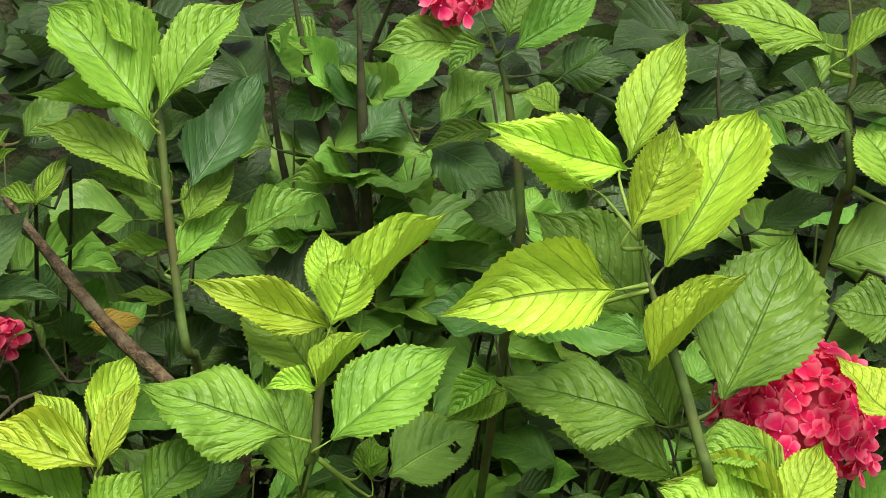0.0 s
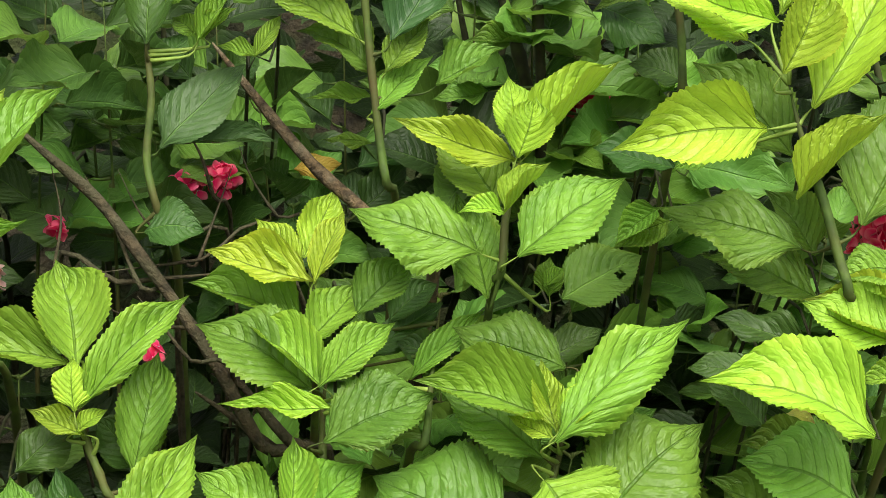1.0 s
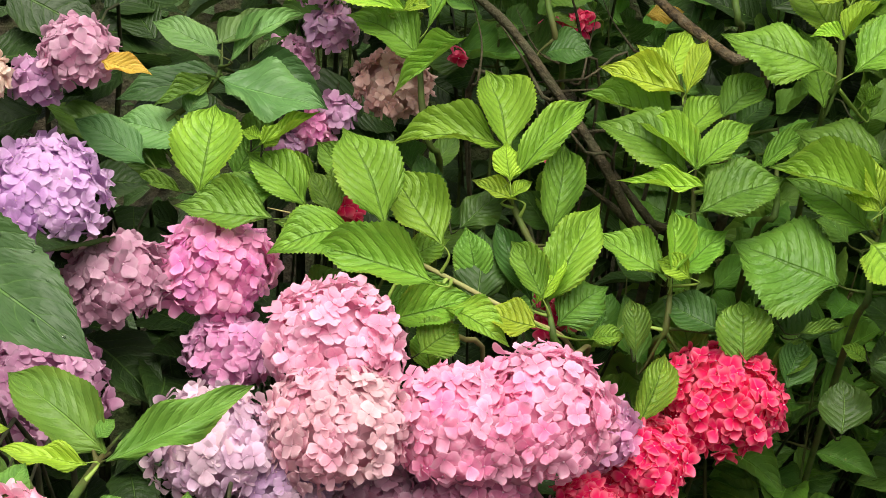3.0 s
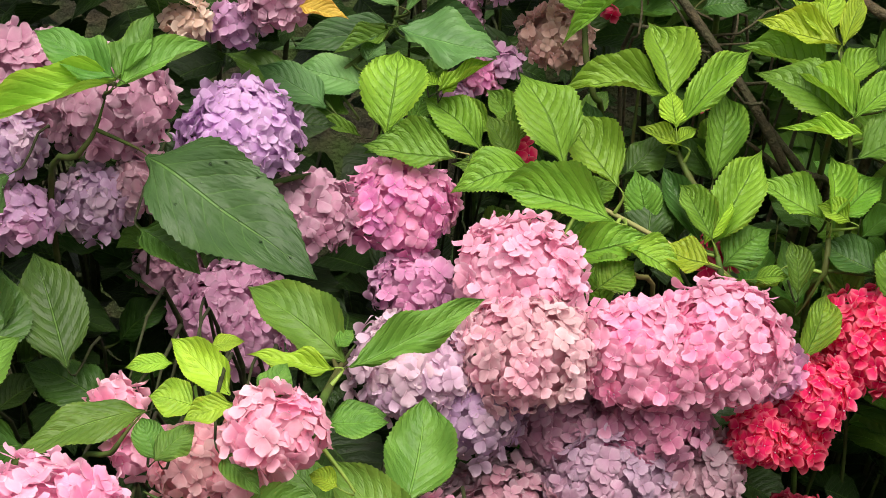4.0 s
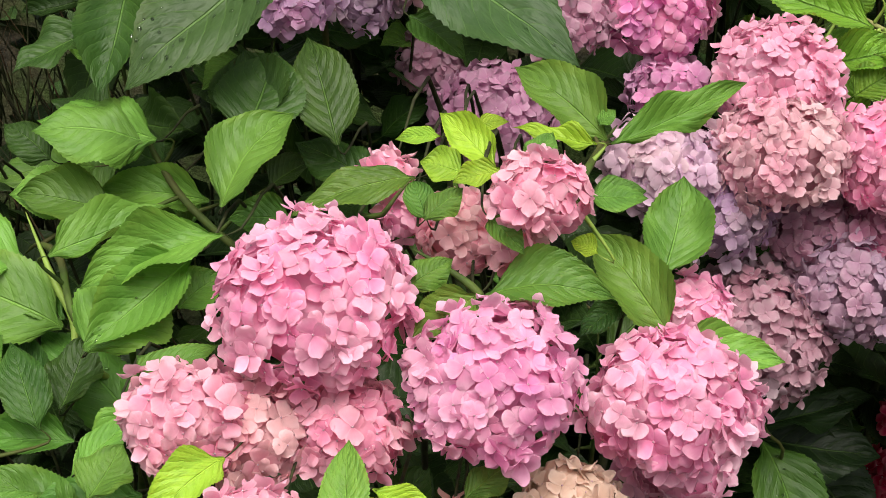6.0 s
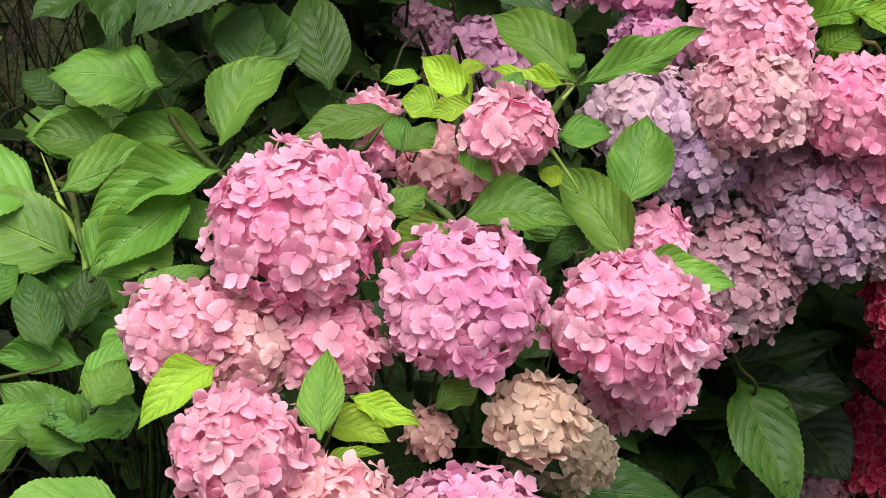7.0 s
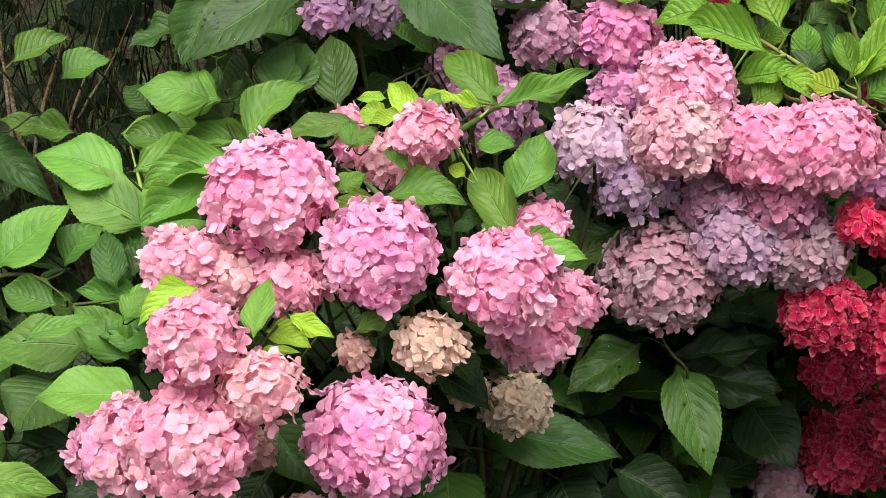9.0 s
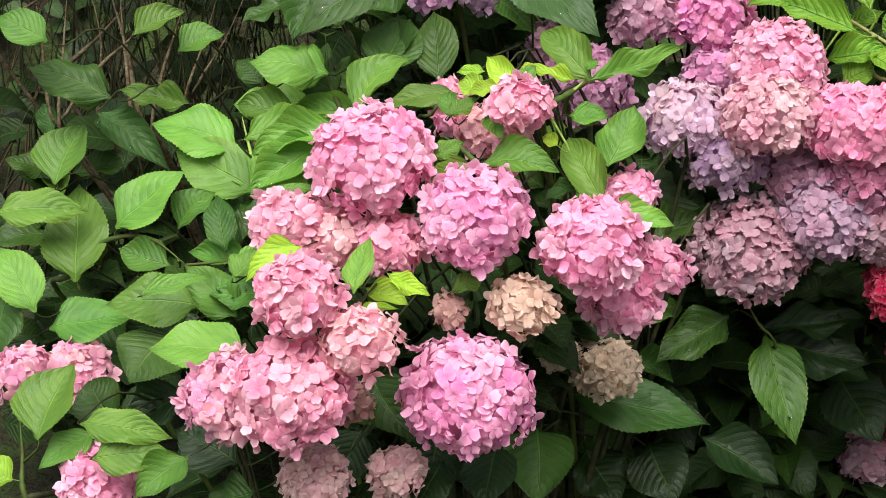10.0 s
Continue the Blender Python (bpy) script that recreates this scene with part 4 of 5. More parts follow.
head(s, (0.281, 0.186, 0.933), 0.051, "pinkmauve")
head(s, (0.150, 0.096, 0.905), 0.070, "roseold")
head(s, (0.055, 0.110, 0.890), 0.058, "dustypink")
finish(s)
s = shoot("hydrangea stem with dusty mauve flower heads", (0.102, 0.589, 0.000))
head(s, (0.000, 0.071, 0.772), 0.094, "dusty")
head(s, (0.105, 0.078, 0.838), 0.078, "greymauve")
head(s, (0.194, 0.118, 0.830), 0.072, "dusty")
finish(s)
s = shoot("hydrangea shoot with a tight pink flower head and lime leaves", (-0.228, 0.141, 0.000))
stem(s, 0.0037, (-0.162, -0.230, 1.088), (-0.175, -0.284, 1.083), (-0.184, -0.338, 1.078), (-0.196, -0.392, 1.073))
head(s, (-0.218, -0.422, 1.081), 0.040, "palepink")
head(s, (-0.285, -0.359, 1.022), 0.040, "palesalmon")
head(s, (-0.241, -0.382, 1.023), 0.028, "palesalmon")
head(s, (-0.360, -0.293, 1.047), 0.023, "palepink")
head(s, (-0.336, -0.352, 1.029), 0.025, "pink")
leaf(s, (-0.170, -0.273, 1.086), (-0.258, -0.221, 1.134), 0.065, "g")
leaf(s, (-0.165, -0.306, 1.093), (-0.052, -0.260, 1.143), 0.042, "g")
leaf(s, (-0.177, -0.323, 1.097), (-0.251, -0.313, 1.104), 0.028, "k")
leaf(s, (-0.177, -0.276, 1.100), (-0.164, -0.264, 1.112), 0.019, "g")
leaf(s, (-0.316, -0.280, 1.082), (-0.356, -0.283, 1.077), 0.022, "k")
leaf(s, (-0.264, -0.307, 1.065), (-0.319, -0.268, 1.100), 0.042, "k")
leaf(s, (-0.291, -0.208, 1.074), (-0.261, -0.205, 1.078), 0.021, "k")
leaf(s, (-0.286, -0.370, 1.078), (-0.324, -0.363, 1.083), 0.041, "k")
leaf(s, (-0.252, -0.406, 1.095), (-0.290, -0.417, 1.084), 0.028, "k")
leaf(s, (-0.229, -0.407, 1.100), (-0.212, -0.385, 1.123), 0.032, "g")
leaf(s, (-0.181, -0.320, 1.050), (-0.132, -0.316, 1.056), 0.037, "m")
leaf(s, (-0.113, -0.373, 1.001), (-0.101, -0.303, 1.068), 0.072, "g")
leaf(s, (-0.105, -0.407, 0.961), (-0.176, -0.340, 1.024), 0.062, "g")
leaf(s, (-0.258, -0.434, 1.063), (-0.226, -0.457, 1.041), 0.030, "m")
leaf(s, (-0.329, -0.346, 1.063), (-0.432, -0.387, 1.033), 0.049, "m")
leaf(s, (-0.319, -0.460, 1.007), (-0.285, -0.437, 1.026), 0.035, "m")
leaf(s, (-0.263, -0.457, 1.004), (-0.310, -0.494, 0.974), 0.047, "g")
leaf(s, (-0.256, -0.457, 1.004), (-0.152, -0.447, 1.006), 0.067, "m")
leaf(s, (-0.147, -0.392, 0.982), (-0.180, -0.421, 0.959), 0.031, "d")
leaf(s, (-0.099, -0.413, 0.959), (-0.009, -0.418, 0.950), 0.055, "g")
leaf(s, (-0.181, -0.327, 1.049), (-0.130, -0.321, 1.051), 0.038, "m")
leaf(s, (-0.169, -0.411, 1.030), (-0.192, -0.405, 1.037), 0.024, "k")
leaf(s, (-0.309, -0.422, 1.052), (-0.325, -0.395, 1.077), 0.031, "m")
leaf(s, (-0.310, -0.432, 1.056), (-0.282, -0.406, 1.077), 0.030, "m")
finish(s)
s = shoot("bent hydrangea stem carrying large pink flower heads", (-0.274, 0.068, 0.000))
stem(s, 0.0022, (-0.351, -0.383, 1.041), (-0.340, -0.384, 1.058), (-0.326, -0.384, 1.076))
stem(s, 0.0037, (-0.319, -0.430, 1.029), (-0.290, -0.441, 1.019), (-0.261, -0.453, 1.003), (-0.258, -0.468, 0.988))
head(s, (-0.390, -0.482, 0.997), 0.082, "pink")
head(s, (-0.240, -0.502, 0.949), 0.073, "orchid")
head(s, (-0.103, -0.452, 0.919), 0.069, "pink")
head(s, (-0.086, -0.345, 0.957), 0.036, "pink")
head(s, (-0.086, -0.338, 0.811), 0.051, "pink")
head(s, (-0.052, -0.308, 0.853), 0.041, "pink")
head(s, (-0.484, -0.531, 0.907), 0.054, "palepink")
head(s, (-0.434, -0.511, 0.890), 0.051, "palesalmon")
head(s, (-0.359, -0.495, 0.893), 0.049, "palepink")
finish(s)
s = shoot("low hydrangea stem with pale pink and tan flower heads", (-0.324, -0.053, 0.000))
head(s, (-0.394, -0.691, 0.881), 0.056, "palepink")
head(s, (-0.318, -0.675, 0.828), 0.048, "palesalmon")
head(s, (-0.480, -0.693, 0.736), 0.064, "orchidpale")
head(s, (-0.398, -0.693, 0.754), 0.079, "palepink")
head(s, (-0.376, -0.570, 0.699), 0.029, "dustybrown")
head(s, (-0.396, -0.626, 0.612), 0.047, "fadedpink")
head(s, (-0.318, -0.548, 0.604), 0.038, "fadedpink")
head(s, (-0.220, -0.560, 0.733), 0.086, "orchid")
head(s, (-0.175, -0.497, 0.841), 0.043, "tan")
head(s, (-0.158, -0.130, 0.624), 0.052, "tanold")
head(s, (-0.203, -0.227, 0.676), 0.027, "tanold")
head(s, (-0.268, -0.511, 0.825), 0.022, "dustybrown")
leaf(s, (-0.441, -0.583, 0.904), (-0.493, -0.636, 0.865), 0.048, "k")
leaf(s, (-0.335, -0.663, 0.885), (-0.342, -0.600, 0.937), 0.045, "g")
leaf(s, (-0.346, -0.598, 0.869), (-0.287, -0.604, 0.859), 0.043, "k")
leaf(s, (-0.326, -0.581, 0.887), (-0.263, -0.594, 0.872), 0.030, "k")
leaf(s, (-0.335, -0.650, 0.857), (-0.287, -0.636, 0.865), 0.015, "k")
leaf(s, (-0.260, -0.531, 0.858), (-0.223, -0.499, 0.881), 0.033, "m")
leaf(s, (-0.385, -0.483, 0.705), (-0.301, -0.529, 0.642), 0.083, "d")
finish(s)
s = shoot("green hydrangea shoot with broad flat leaves beside pink blooms", (-0.552, 0.350, 0.000))
stem(s, 0.0037, (-0.509, -0.167, 0.917), (-0.538, -0.147, 0.919), (-0.593, -0.118, 0.953), (-0.635, -0.084, 0.998), (-0.654, -0.053, 1.029))
leaf(s, (-0.521, -0.249, 0.990), (-0.469, -0.166, 1.061), 0.085, "g")
leaf(s, (-0.615, -0.126, 1.013), (-0.738, -0.123, 1.023), 0.085, "g")
leaf(s, (-0.570, -0.093, 0.941), (-0.691, -0.100, 0.943), 0.055, "g")
leaf(s, (-0.650, -0.161, 0.945), (-0.750, -0.157, 0.955), 0.069, "m")
leaf(s, (-0.505, -0.311, 0.985), (-0.622, -0.365, 0.944), 0.066, "g")
leaf(s, (-0.531, -0.323, 0.966), (-0.610, -0.400, 0.904), 0.080, "m", wet=25)
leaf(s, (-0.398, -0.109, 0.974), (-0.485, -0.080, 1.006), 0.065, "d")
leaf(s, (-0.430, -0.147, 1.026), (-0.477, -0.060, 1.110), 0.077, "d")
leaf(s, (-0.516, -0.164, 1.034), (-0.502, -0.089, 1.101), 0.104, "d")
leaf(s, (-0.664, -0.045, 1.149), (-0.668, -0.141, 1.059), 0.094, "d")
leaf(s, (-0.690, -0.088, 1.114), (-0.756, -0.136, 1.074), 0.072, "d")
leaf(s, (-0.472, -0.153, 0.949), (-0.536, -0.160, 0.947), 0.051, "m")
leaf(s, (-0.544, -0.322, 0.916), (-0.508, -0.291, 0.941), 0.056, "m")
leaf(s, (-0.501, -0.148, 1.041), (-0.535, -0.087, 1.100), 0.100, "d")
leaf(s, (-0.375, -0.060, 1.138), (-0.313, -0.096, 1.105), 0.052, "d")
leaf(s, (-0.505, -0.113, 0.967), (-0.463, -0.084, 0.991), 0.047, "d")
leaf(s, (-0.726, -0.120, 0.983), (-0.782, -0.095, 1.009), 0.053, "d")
finish(s)
s = shoot("pale bare-stemmed hydrangea shoot with drooping leaves", (-0.630, 0.189, 0.000))
stem(s, 0.0034, (-0.740, -0.160, 0.939), (-0.720, -0.182, 0.913), (-0.697, -0.205, 0.882), (-0.674, -0.227, 0.855), (-0.660, -0.252, 0.823))
leaf(s, (-0.597, -0.259, 0.754), (-0.723, -0.184, 0.826), 0.094, "m", wet=40)
leaf(s, (-0.535, -0.519, 0.923), (-0.469, -0.480, 0.953), 0.040, "m")
leaf(s, (-0.691, -0.260, 0.758), (-0.751, -0.187, 0.824), 0.060, "d")
leaf(s, (-0.607, -0.437, 0.803), (-0.559, -0.387, 0.843), 0.038, "g")
leaf(s, (-0.688, -0.209, 0.848), (-0.765, -0.179, 0.879), 0.057, "m")
leaf(s, (-0.566, -0.375, 0.840), (-0.614, -0.434, 0.795), 0.048, "g")
leaf(s, (-0.561, -0.394, 0.762), (-0.660, -0.418, 0.751), 0.075, "m", wet=30)
leaf(s, (-0.647, -0.317, 0.771), (-0.743, -0.324, 0.773), 0.053, "m")
leaf(s, (-0.502, -0.475, 0.905), (-0.546, -0.454, 0.926), 0.036, "m")
leaf(s, (-0.565, -0.394, 0.819), (-0.603, -0.380, 0.834), 0.032, "g")
finish(s, STEM_PALE)
s = shoot("hydrangea shoot with hanging leaves, coloured dark for the shade below the blooms", (-0.084, 0.524, 0.000))
stem(s, 0.0018, (0.025, 0.052, 0.667), (0.009, 0.034, 0.706), (-0.000, 0.022, 0.758))
leaf(s, (0.027, 0.110, 0.627), (0.106, 0.016, 0.497), 0.100, "e", wet=40, shape=0)
# "n" blades carry the shade below the flower heads in their colour
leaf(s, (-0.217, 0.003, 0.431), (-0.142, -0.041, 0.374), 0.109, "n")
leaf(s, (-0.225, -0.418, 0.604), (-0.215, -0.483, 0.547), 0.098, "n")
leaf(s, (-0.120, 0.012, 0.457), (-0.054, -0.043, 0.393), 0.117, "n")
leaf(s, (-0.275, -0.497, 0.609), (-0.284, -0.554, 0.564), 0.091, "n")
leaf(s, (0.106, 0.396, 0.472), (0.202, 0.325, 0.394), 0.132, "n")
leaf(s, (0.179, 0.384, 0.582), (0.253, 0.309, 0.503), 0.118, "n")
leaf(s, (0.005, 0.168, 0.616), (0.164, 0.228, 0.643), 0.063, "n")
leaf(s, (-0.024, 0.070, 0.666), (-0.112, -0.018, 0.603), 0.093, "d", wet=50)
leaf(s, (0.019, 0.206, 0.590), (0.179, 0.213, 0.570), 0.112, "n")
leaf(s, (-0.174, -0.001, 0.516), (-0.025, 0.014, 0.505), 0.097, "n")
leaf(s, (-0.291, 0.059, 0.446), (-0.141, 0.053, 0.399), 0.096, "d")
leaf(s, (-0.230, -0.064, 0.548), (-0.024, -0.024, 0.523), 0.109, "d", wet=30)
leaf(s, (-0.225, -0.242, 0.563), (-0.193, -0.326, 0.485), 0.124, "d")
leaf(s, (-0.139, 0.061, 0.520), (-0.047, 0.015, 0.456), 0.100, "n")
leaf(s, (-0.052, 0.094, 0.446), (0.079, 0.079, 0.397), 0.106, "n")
finish(s)
s = shoot("red hydrangea stems in the shade", (0.292, 0.769, 0.000))
stem(s, 0.0037, (0.300, 0.300, 0.755), (0.315, 0.420, 0.597), (0.320, 0.560, 0.412))
# most heads here are a red darkened in colour to show shade
head(s, (0.232, 0.127, 0.736), 0.069, "redshaded")
head(s, (0.349, 0.204, 0.687), 0.087, "redshaded")
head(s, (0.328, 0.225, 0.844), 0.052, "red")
head(s, (0.246, 0.346, 0.562), 0.056, "redshaded")
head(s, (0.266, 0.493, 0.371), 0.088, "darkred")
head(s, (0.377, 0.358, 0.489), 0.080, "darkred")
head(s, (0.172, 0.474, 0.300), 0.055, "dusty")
head(s, (0.351, 0.217, 0.893), 0.049, "red")
head(s, (0.270, 0.101, 0.883), 0.034, "red")
finish(s)
s = shoot("broad-leaved green hydrangea shoot low on the shrub", (-0.778, 0.074, 0.000))
stem(s, 0.0037, (-0.928, -0.354, 0.714), (-0.872, -0.349, 0.774), (-0.795, -0.351, 0.795), (-0.721, -0.370, 0.770))
leaf(s, (-0.842, -0.358, 0.803), (-0.760, -0.300, 0.887), 0.098, "g", shape=0)
leaf(s, (-0.895, -0.384, 0.720), (-0.944, -0.290, 0.838), 0.118, "m", shape=0)
leaf(s, (-1.011, -0.410, 0.815), (-0.885, -0.360, 0.823), 0.071, "g")
leaf(s, (-0.881, -0.511, 0.718), (-0.970, -0.464, 0.786), 0.081, "g")
leaf(s, (-0.878, -0.483, 0.684), (-0.774, -0.426, 0.702), 0.094, "m")
leaf(s, (-0.663, -0.440, 0.741), (-0.784, -0.485, 0.737), 0.098, "m")
leaf(s, (-0.704, -0.528, 0.778), (-0.623, -0.474, 0.801), 0.037, "g")
leaf(s, (-0.518, -0.575, 0.743), (-0.652, -0.600, 0.735), 0.100, "g", turn=14, shape=0)
leaf(s, (-0.764, -0.314, 0.802), (-0.735, -0.254, 0.846), 0.074, "m")
leaf(s, (-0.673, -0.340, 0.790), (-0.717, -0.283, 0.852), 0.057, "d")
leaf(s, (-0.661, -0.315, 0.802), (-0.650, -0.252, 0.854), 0.063, "d")
leaf(s, (-0.574, -0.511, 0.819), (-0.555, -0.468, 0.850), 0.060, "g")
leaf(s, (-0.687, -0.475, 0.703), (-0.714, -0.543, 0.653), 0.133, "d")
leaf(s, (-0.730, -0.558, 0.603), (-0.784, -0.529, 0.643), 0.088, "d")
leaf(s, (-0.945, -0.473, 0.728), (-0.916, -0.551, 0.652), 0.092, "d")
leaf(s, (-0.778, -0.400, 0.623), (-0.901, -0.400, 0.636), 0.100, "d")
# "n" blades darken the gaps here by colour, as shade would
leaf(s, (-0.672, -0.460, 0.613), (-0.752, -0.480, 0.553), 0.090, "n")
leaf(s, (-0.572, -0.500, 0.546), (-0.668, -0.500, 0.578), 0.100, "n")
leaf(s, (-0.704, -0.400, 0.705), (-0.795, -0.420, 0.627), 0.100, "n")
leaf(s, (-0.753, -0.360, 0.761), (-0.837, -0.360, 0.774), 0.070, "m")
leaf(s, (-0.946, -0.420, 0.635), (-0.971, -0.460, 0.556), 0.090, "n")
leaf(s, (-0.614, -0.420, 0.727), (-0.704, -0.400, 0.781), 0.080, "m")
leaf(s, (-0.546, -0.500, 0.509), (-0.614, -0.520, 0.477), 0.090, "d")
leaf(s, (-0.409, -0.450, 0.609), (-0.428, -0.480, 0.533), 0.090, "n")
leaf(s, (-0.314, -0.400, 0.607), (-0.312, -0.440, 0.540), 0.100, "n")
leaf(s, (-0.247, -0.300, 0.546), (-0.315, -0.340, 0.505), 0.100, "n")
finish(s)
s = shoot("mid-green hydrangea shoot with spreading leaves", (-0.769, 0.289, 0.000))
stem(s, 0.0037, (-0.752, -0.135, 0.884), (-0.724, -0.170, 0.910), (-0.689, -0.212, 0.911), (-0.656, -0.268, 0.870))
leaf(s, (-0.735, -0.181, 0.894), (-0.873, -0.200, 0.919), 0.113, "g")
leaf(s, (-0.689, -0.213, 0.841), (-0.830, -0.207, 0.889), 0.108, "g")
leaf(s, (-0.612, -0.384, 0.894), (-0.560, -0.309, 0.945), 0.110, "g")
leaf(s, (-0.995, -0.151, 0.910), (-0.853, -0.177, 0.843), 0.070, "b", wet=25)
leaf(s, (-0.955, -0.339, 0.848), (-0.954, -0.255, 0.923), 0.111, "m")
leaf(s, (-0.682, -0.267, 0.935), (-0.582, -0.196, 0.969), 0.060, "g")
leaf(s, (-0.683, -0.131, 0.948), (-0.760, -0.151, 0.953), 0.073, "g")
leaf(s, (-0.963, -0.336, 1.060), (-1.047, -0.335, 1.087), 0.068, "m")
leaf(s, (-0.898, -0.272, 0.971), (-1.035, -0.281, 1.004), 0.087, "d")
leaf(s, (-0.828, -0.162, 0.949), (-0.938, -0.187, 0.961), 0.059, "m")
leaf(s, (-0.890, -0.221, 1.057), (-0.831, -0.166, 1.090), 0.064, "m")
leaf(s, (-0.850, -0.157, 1.025), (-0.794, -0.111, 1.050), 0.078, "m")
leaf(s, (-0.627, -0.131, 1.012), (-0.733, -0.155, 1.022), 0.097, "g")
leaf(s, (-0.618, -0.071, 0.965), (-0.699, -0.069, 0.992), 0.070, "d")
finish(s)
s = shoot("hydrangea shoot with pink flower heads and a large leaf", (-0.758, -0.139, 0.000))
stem(s, 0.0037, (-0.797, -0.675, 0.523), (-0.820, -0.644, 0.573), (-0.841, -0.617, 0.607))
head(s, (-0.873, -0.554, 0.640), 0.045, "orchidpale")
head(s, (-0.818, -0.504, 0.636), 0.049, "orchidpale")
head(s, (-0.698, -0.644, 0.550), 0.058, "pink")
leaf(s, (-0.773, -0.679, 0.614), (-0.771, -0.589, 0.690), 0.113, "m")
leaf(s, (-0.701, -0.690, 0.655), (-0.582, -0.660, 0.646), 0.058, "g")
leaf(s, (-0.672, -0.708, 0.619), (-0.583, -0.666, 0.630), 0.070, "g")
leaf(s, (-0.721, -0.620, 0.608), (-0.772, -0.681, 0.572), 0.063, "m")
leaf(s, (-0.562, -0.656, 0.623), (-0.605, -0.719, 0.583), 0.063, "m")
leaf(s, (-0.816, -0.676, 0.545), (-0.863, -0.674, 0.560), 0.055, "k")
finish(s)
s = shoot("hydrangea stem with a mauve-pink flower head among dark leaves", (-0.386, 0.684, 0.000))
head(s, (-0.684, -0.030, 1.236), 0.056, "salmon")
head(s, (-0.700, -0.030, 1.167), 0.048, "dustypink")
head(s, (-0.272, 0.245, 1.319), 0.041, "dustypink")
leaf(s, (-0.244, 0.216, 1.316), (-0.190, 0.203, 1.306), 0.031, "o", stalk=False)
head(s, (-0.366, 0.229, 1.291), 0.026, "tan")
head(s, (-0.319, 0.259, 1.285), 0.028, "mauve")
finish(s)
s = shoot("hydrangea stems with lilac and mauve flower heads", (-0.050, 1.009, 0.000))
head(s, (-0.119, 0.537, 1.383), 0.042, "lilac")
head(s, (-0.033, 0.528, 1.365), 0.037, "mauve")
head(s, (-0.016, 0.521, 1.307), 0.031, "mauve")
head(s, (-0.009, 0.492, 1.212), 0.025, "mauve")
head(s, (-0.035, 0.479, 1.196), 0.022, "magenta")
head(s, (-0.069, 0.473, 1.172), 0.028, "mauve")
head(s, (-0.066, 0.532, 1.263), 0.034, "mauvedark")
finish(s)
s = shoot("hydrangea stem with a dusty brown-pink flower head", (0.059, 1.023, 0.000))
head(s, (0.059, 0.523, 1.242), 0.050, "dustybrown")
finish(s)
s = shoot("hydrangea stem with small red and pink blooms far back", (0.280, 1.092, 0.000))
head(s, (0.227, 0.657, 1.532), 0.016, "hotpink")
head(s, (-0.045, 0.589, 1.406), 0.029, "red")
head(s, (0.305, 0.740, 1.296), 0.016, "red")
head(s, (0.270, 0.735, 1.284), 0.015, "hotpink")
head(s, (0.674, 0.800, 1.374), 0.017, "red")
head(s, (0.640, 0.805, 1.364), 0.015, "hotpink")
head(s, (0.714, 0.800, 1.378), 0.014, "hotpink")
head(s, (0.690, 0.560, 1.628), 0.026, "hotpink")
head(s, (0.735, 0.560, 1.634), 0.022, "hotpink")
head(s, (0.008, 0.351, 1.127), 0.019, "red")
head(s, (0.247, 0.407, 1.011), 0.012, "hotpink")
head(s, (0.246, 0.323, 1.016), 0.021, "darkred")
head(s, (0.312, 0.748, 1.286), 0.010, "hotpink")
head(s, (0.248, 0.523, 1.168), 0.011, "hotpink")
head(s, (0.142, 0.673, 1.259), 0.008, "hotpink")
finish(s)
s = shoot("thick brown hydrangea branch leaning through the shrub", (0.403, 1.088, 0.000))
stem(s, 0.0062, (0.300, 0.722, 1.440), (0.326, 0.700, 1.411), (0.373, 0.660, 1.360), (0.408, 0.620, 1.328), (0.445, 0.580, 1.303), (0.475, 0.545, 1.285))
finish(s, BARK)
s = shoot("old brown hydrangea branches crossing near the ground", (0.286, 0.939, 0.000))
stem(s, 0.0056, (0.100, 0.580, 1.395), (0.145, 0.560, 1.359), (0.197, 0.540, 1.317), (0.237, 0.520, 1.269), (0.278, 0.500, 1.216), (0.312, 0.480, 1.168), (0.352, 0.460, 1.098))
stem(s, 0.0050, (0.278, 0.510, 1.210), (0.329, 0.500, 1.150), (0.379, 0.490, 1.090))
stem(s, 0.0060, (0.289, 0.500, 1.138), (0.330, 0.500, 1.108), (0.365, 0.500, 1.078))
stem(s, 0.0026, (0.215, 0.540, 1.235), (0.265, 0.530, 1.242), (0.340, 0.525, 1.250))
stem(s, 0.0024, (0.190, 0.560, 1.210), (0.250, 0.545, 1.190), (0.330, 0.530, 1.196))
finish(s, BARK_DARK)
s = shoot("thin dry twigs tangled under the green shoots", (0.256, 1.086, 0.000))
stem(s, 0.0018, (0.321, 0.693, 1.318), (0.304, 0.625, 1.278), (0.288, 0.559, 1.246))
stem(s, 0.0016, (0.202, 0.497, 1.256), (0.238, 0.527, 1.253), (0.294, 0.557, 1.253))
stem(s, 0.0018, (0.239, 0.467, 1.242), (0.264, 0.459, 1.213), (0.288, 0.450, 1.185))
stem(s, 0.0015, (0.327, 0.711, 1.335), (0.340, 0.684, 1.307), (0.367, 0.655, 1.273))
stem(s, 0.0016, (0.150, 0.571, 1.349), (0.164, 0.535, 1.300), (0.160, 0.502, 1.257))
stem(s, 0.0018, (0.210, 0.619, 1.329), (0.236, 0.610, 1.280), (0.269, 0.609, 1.261))
stem(s, 0.002, (0.260, 0.684, 1.378), (0.287, 0.689, 1.332), (0.301, 0.694, 1.284))
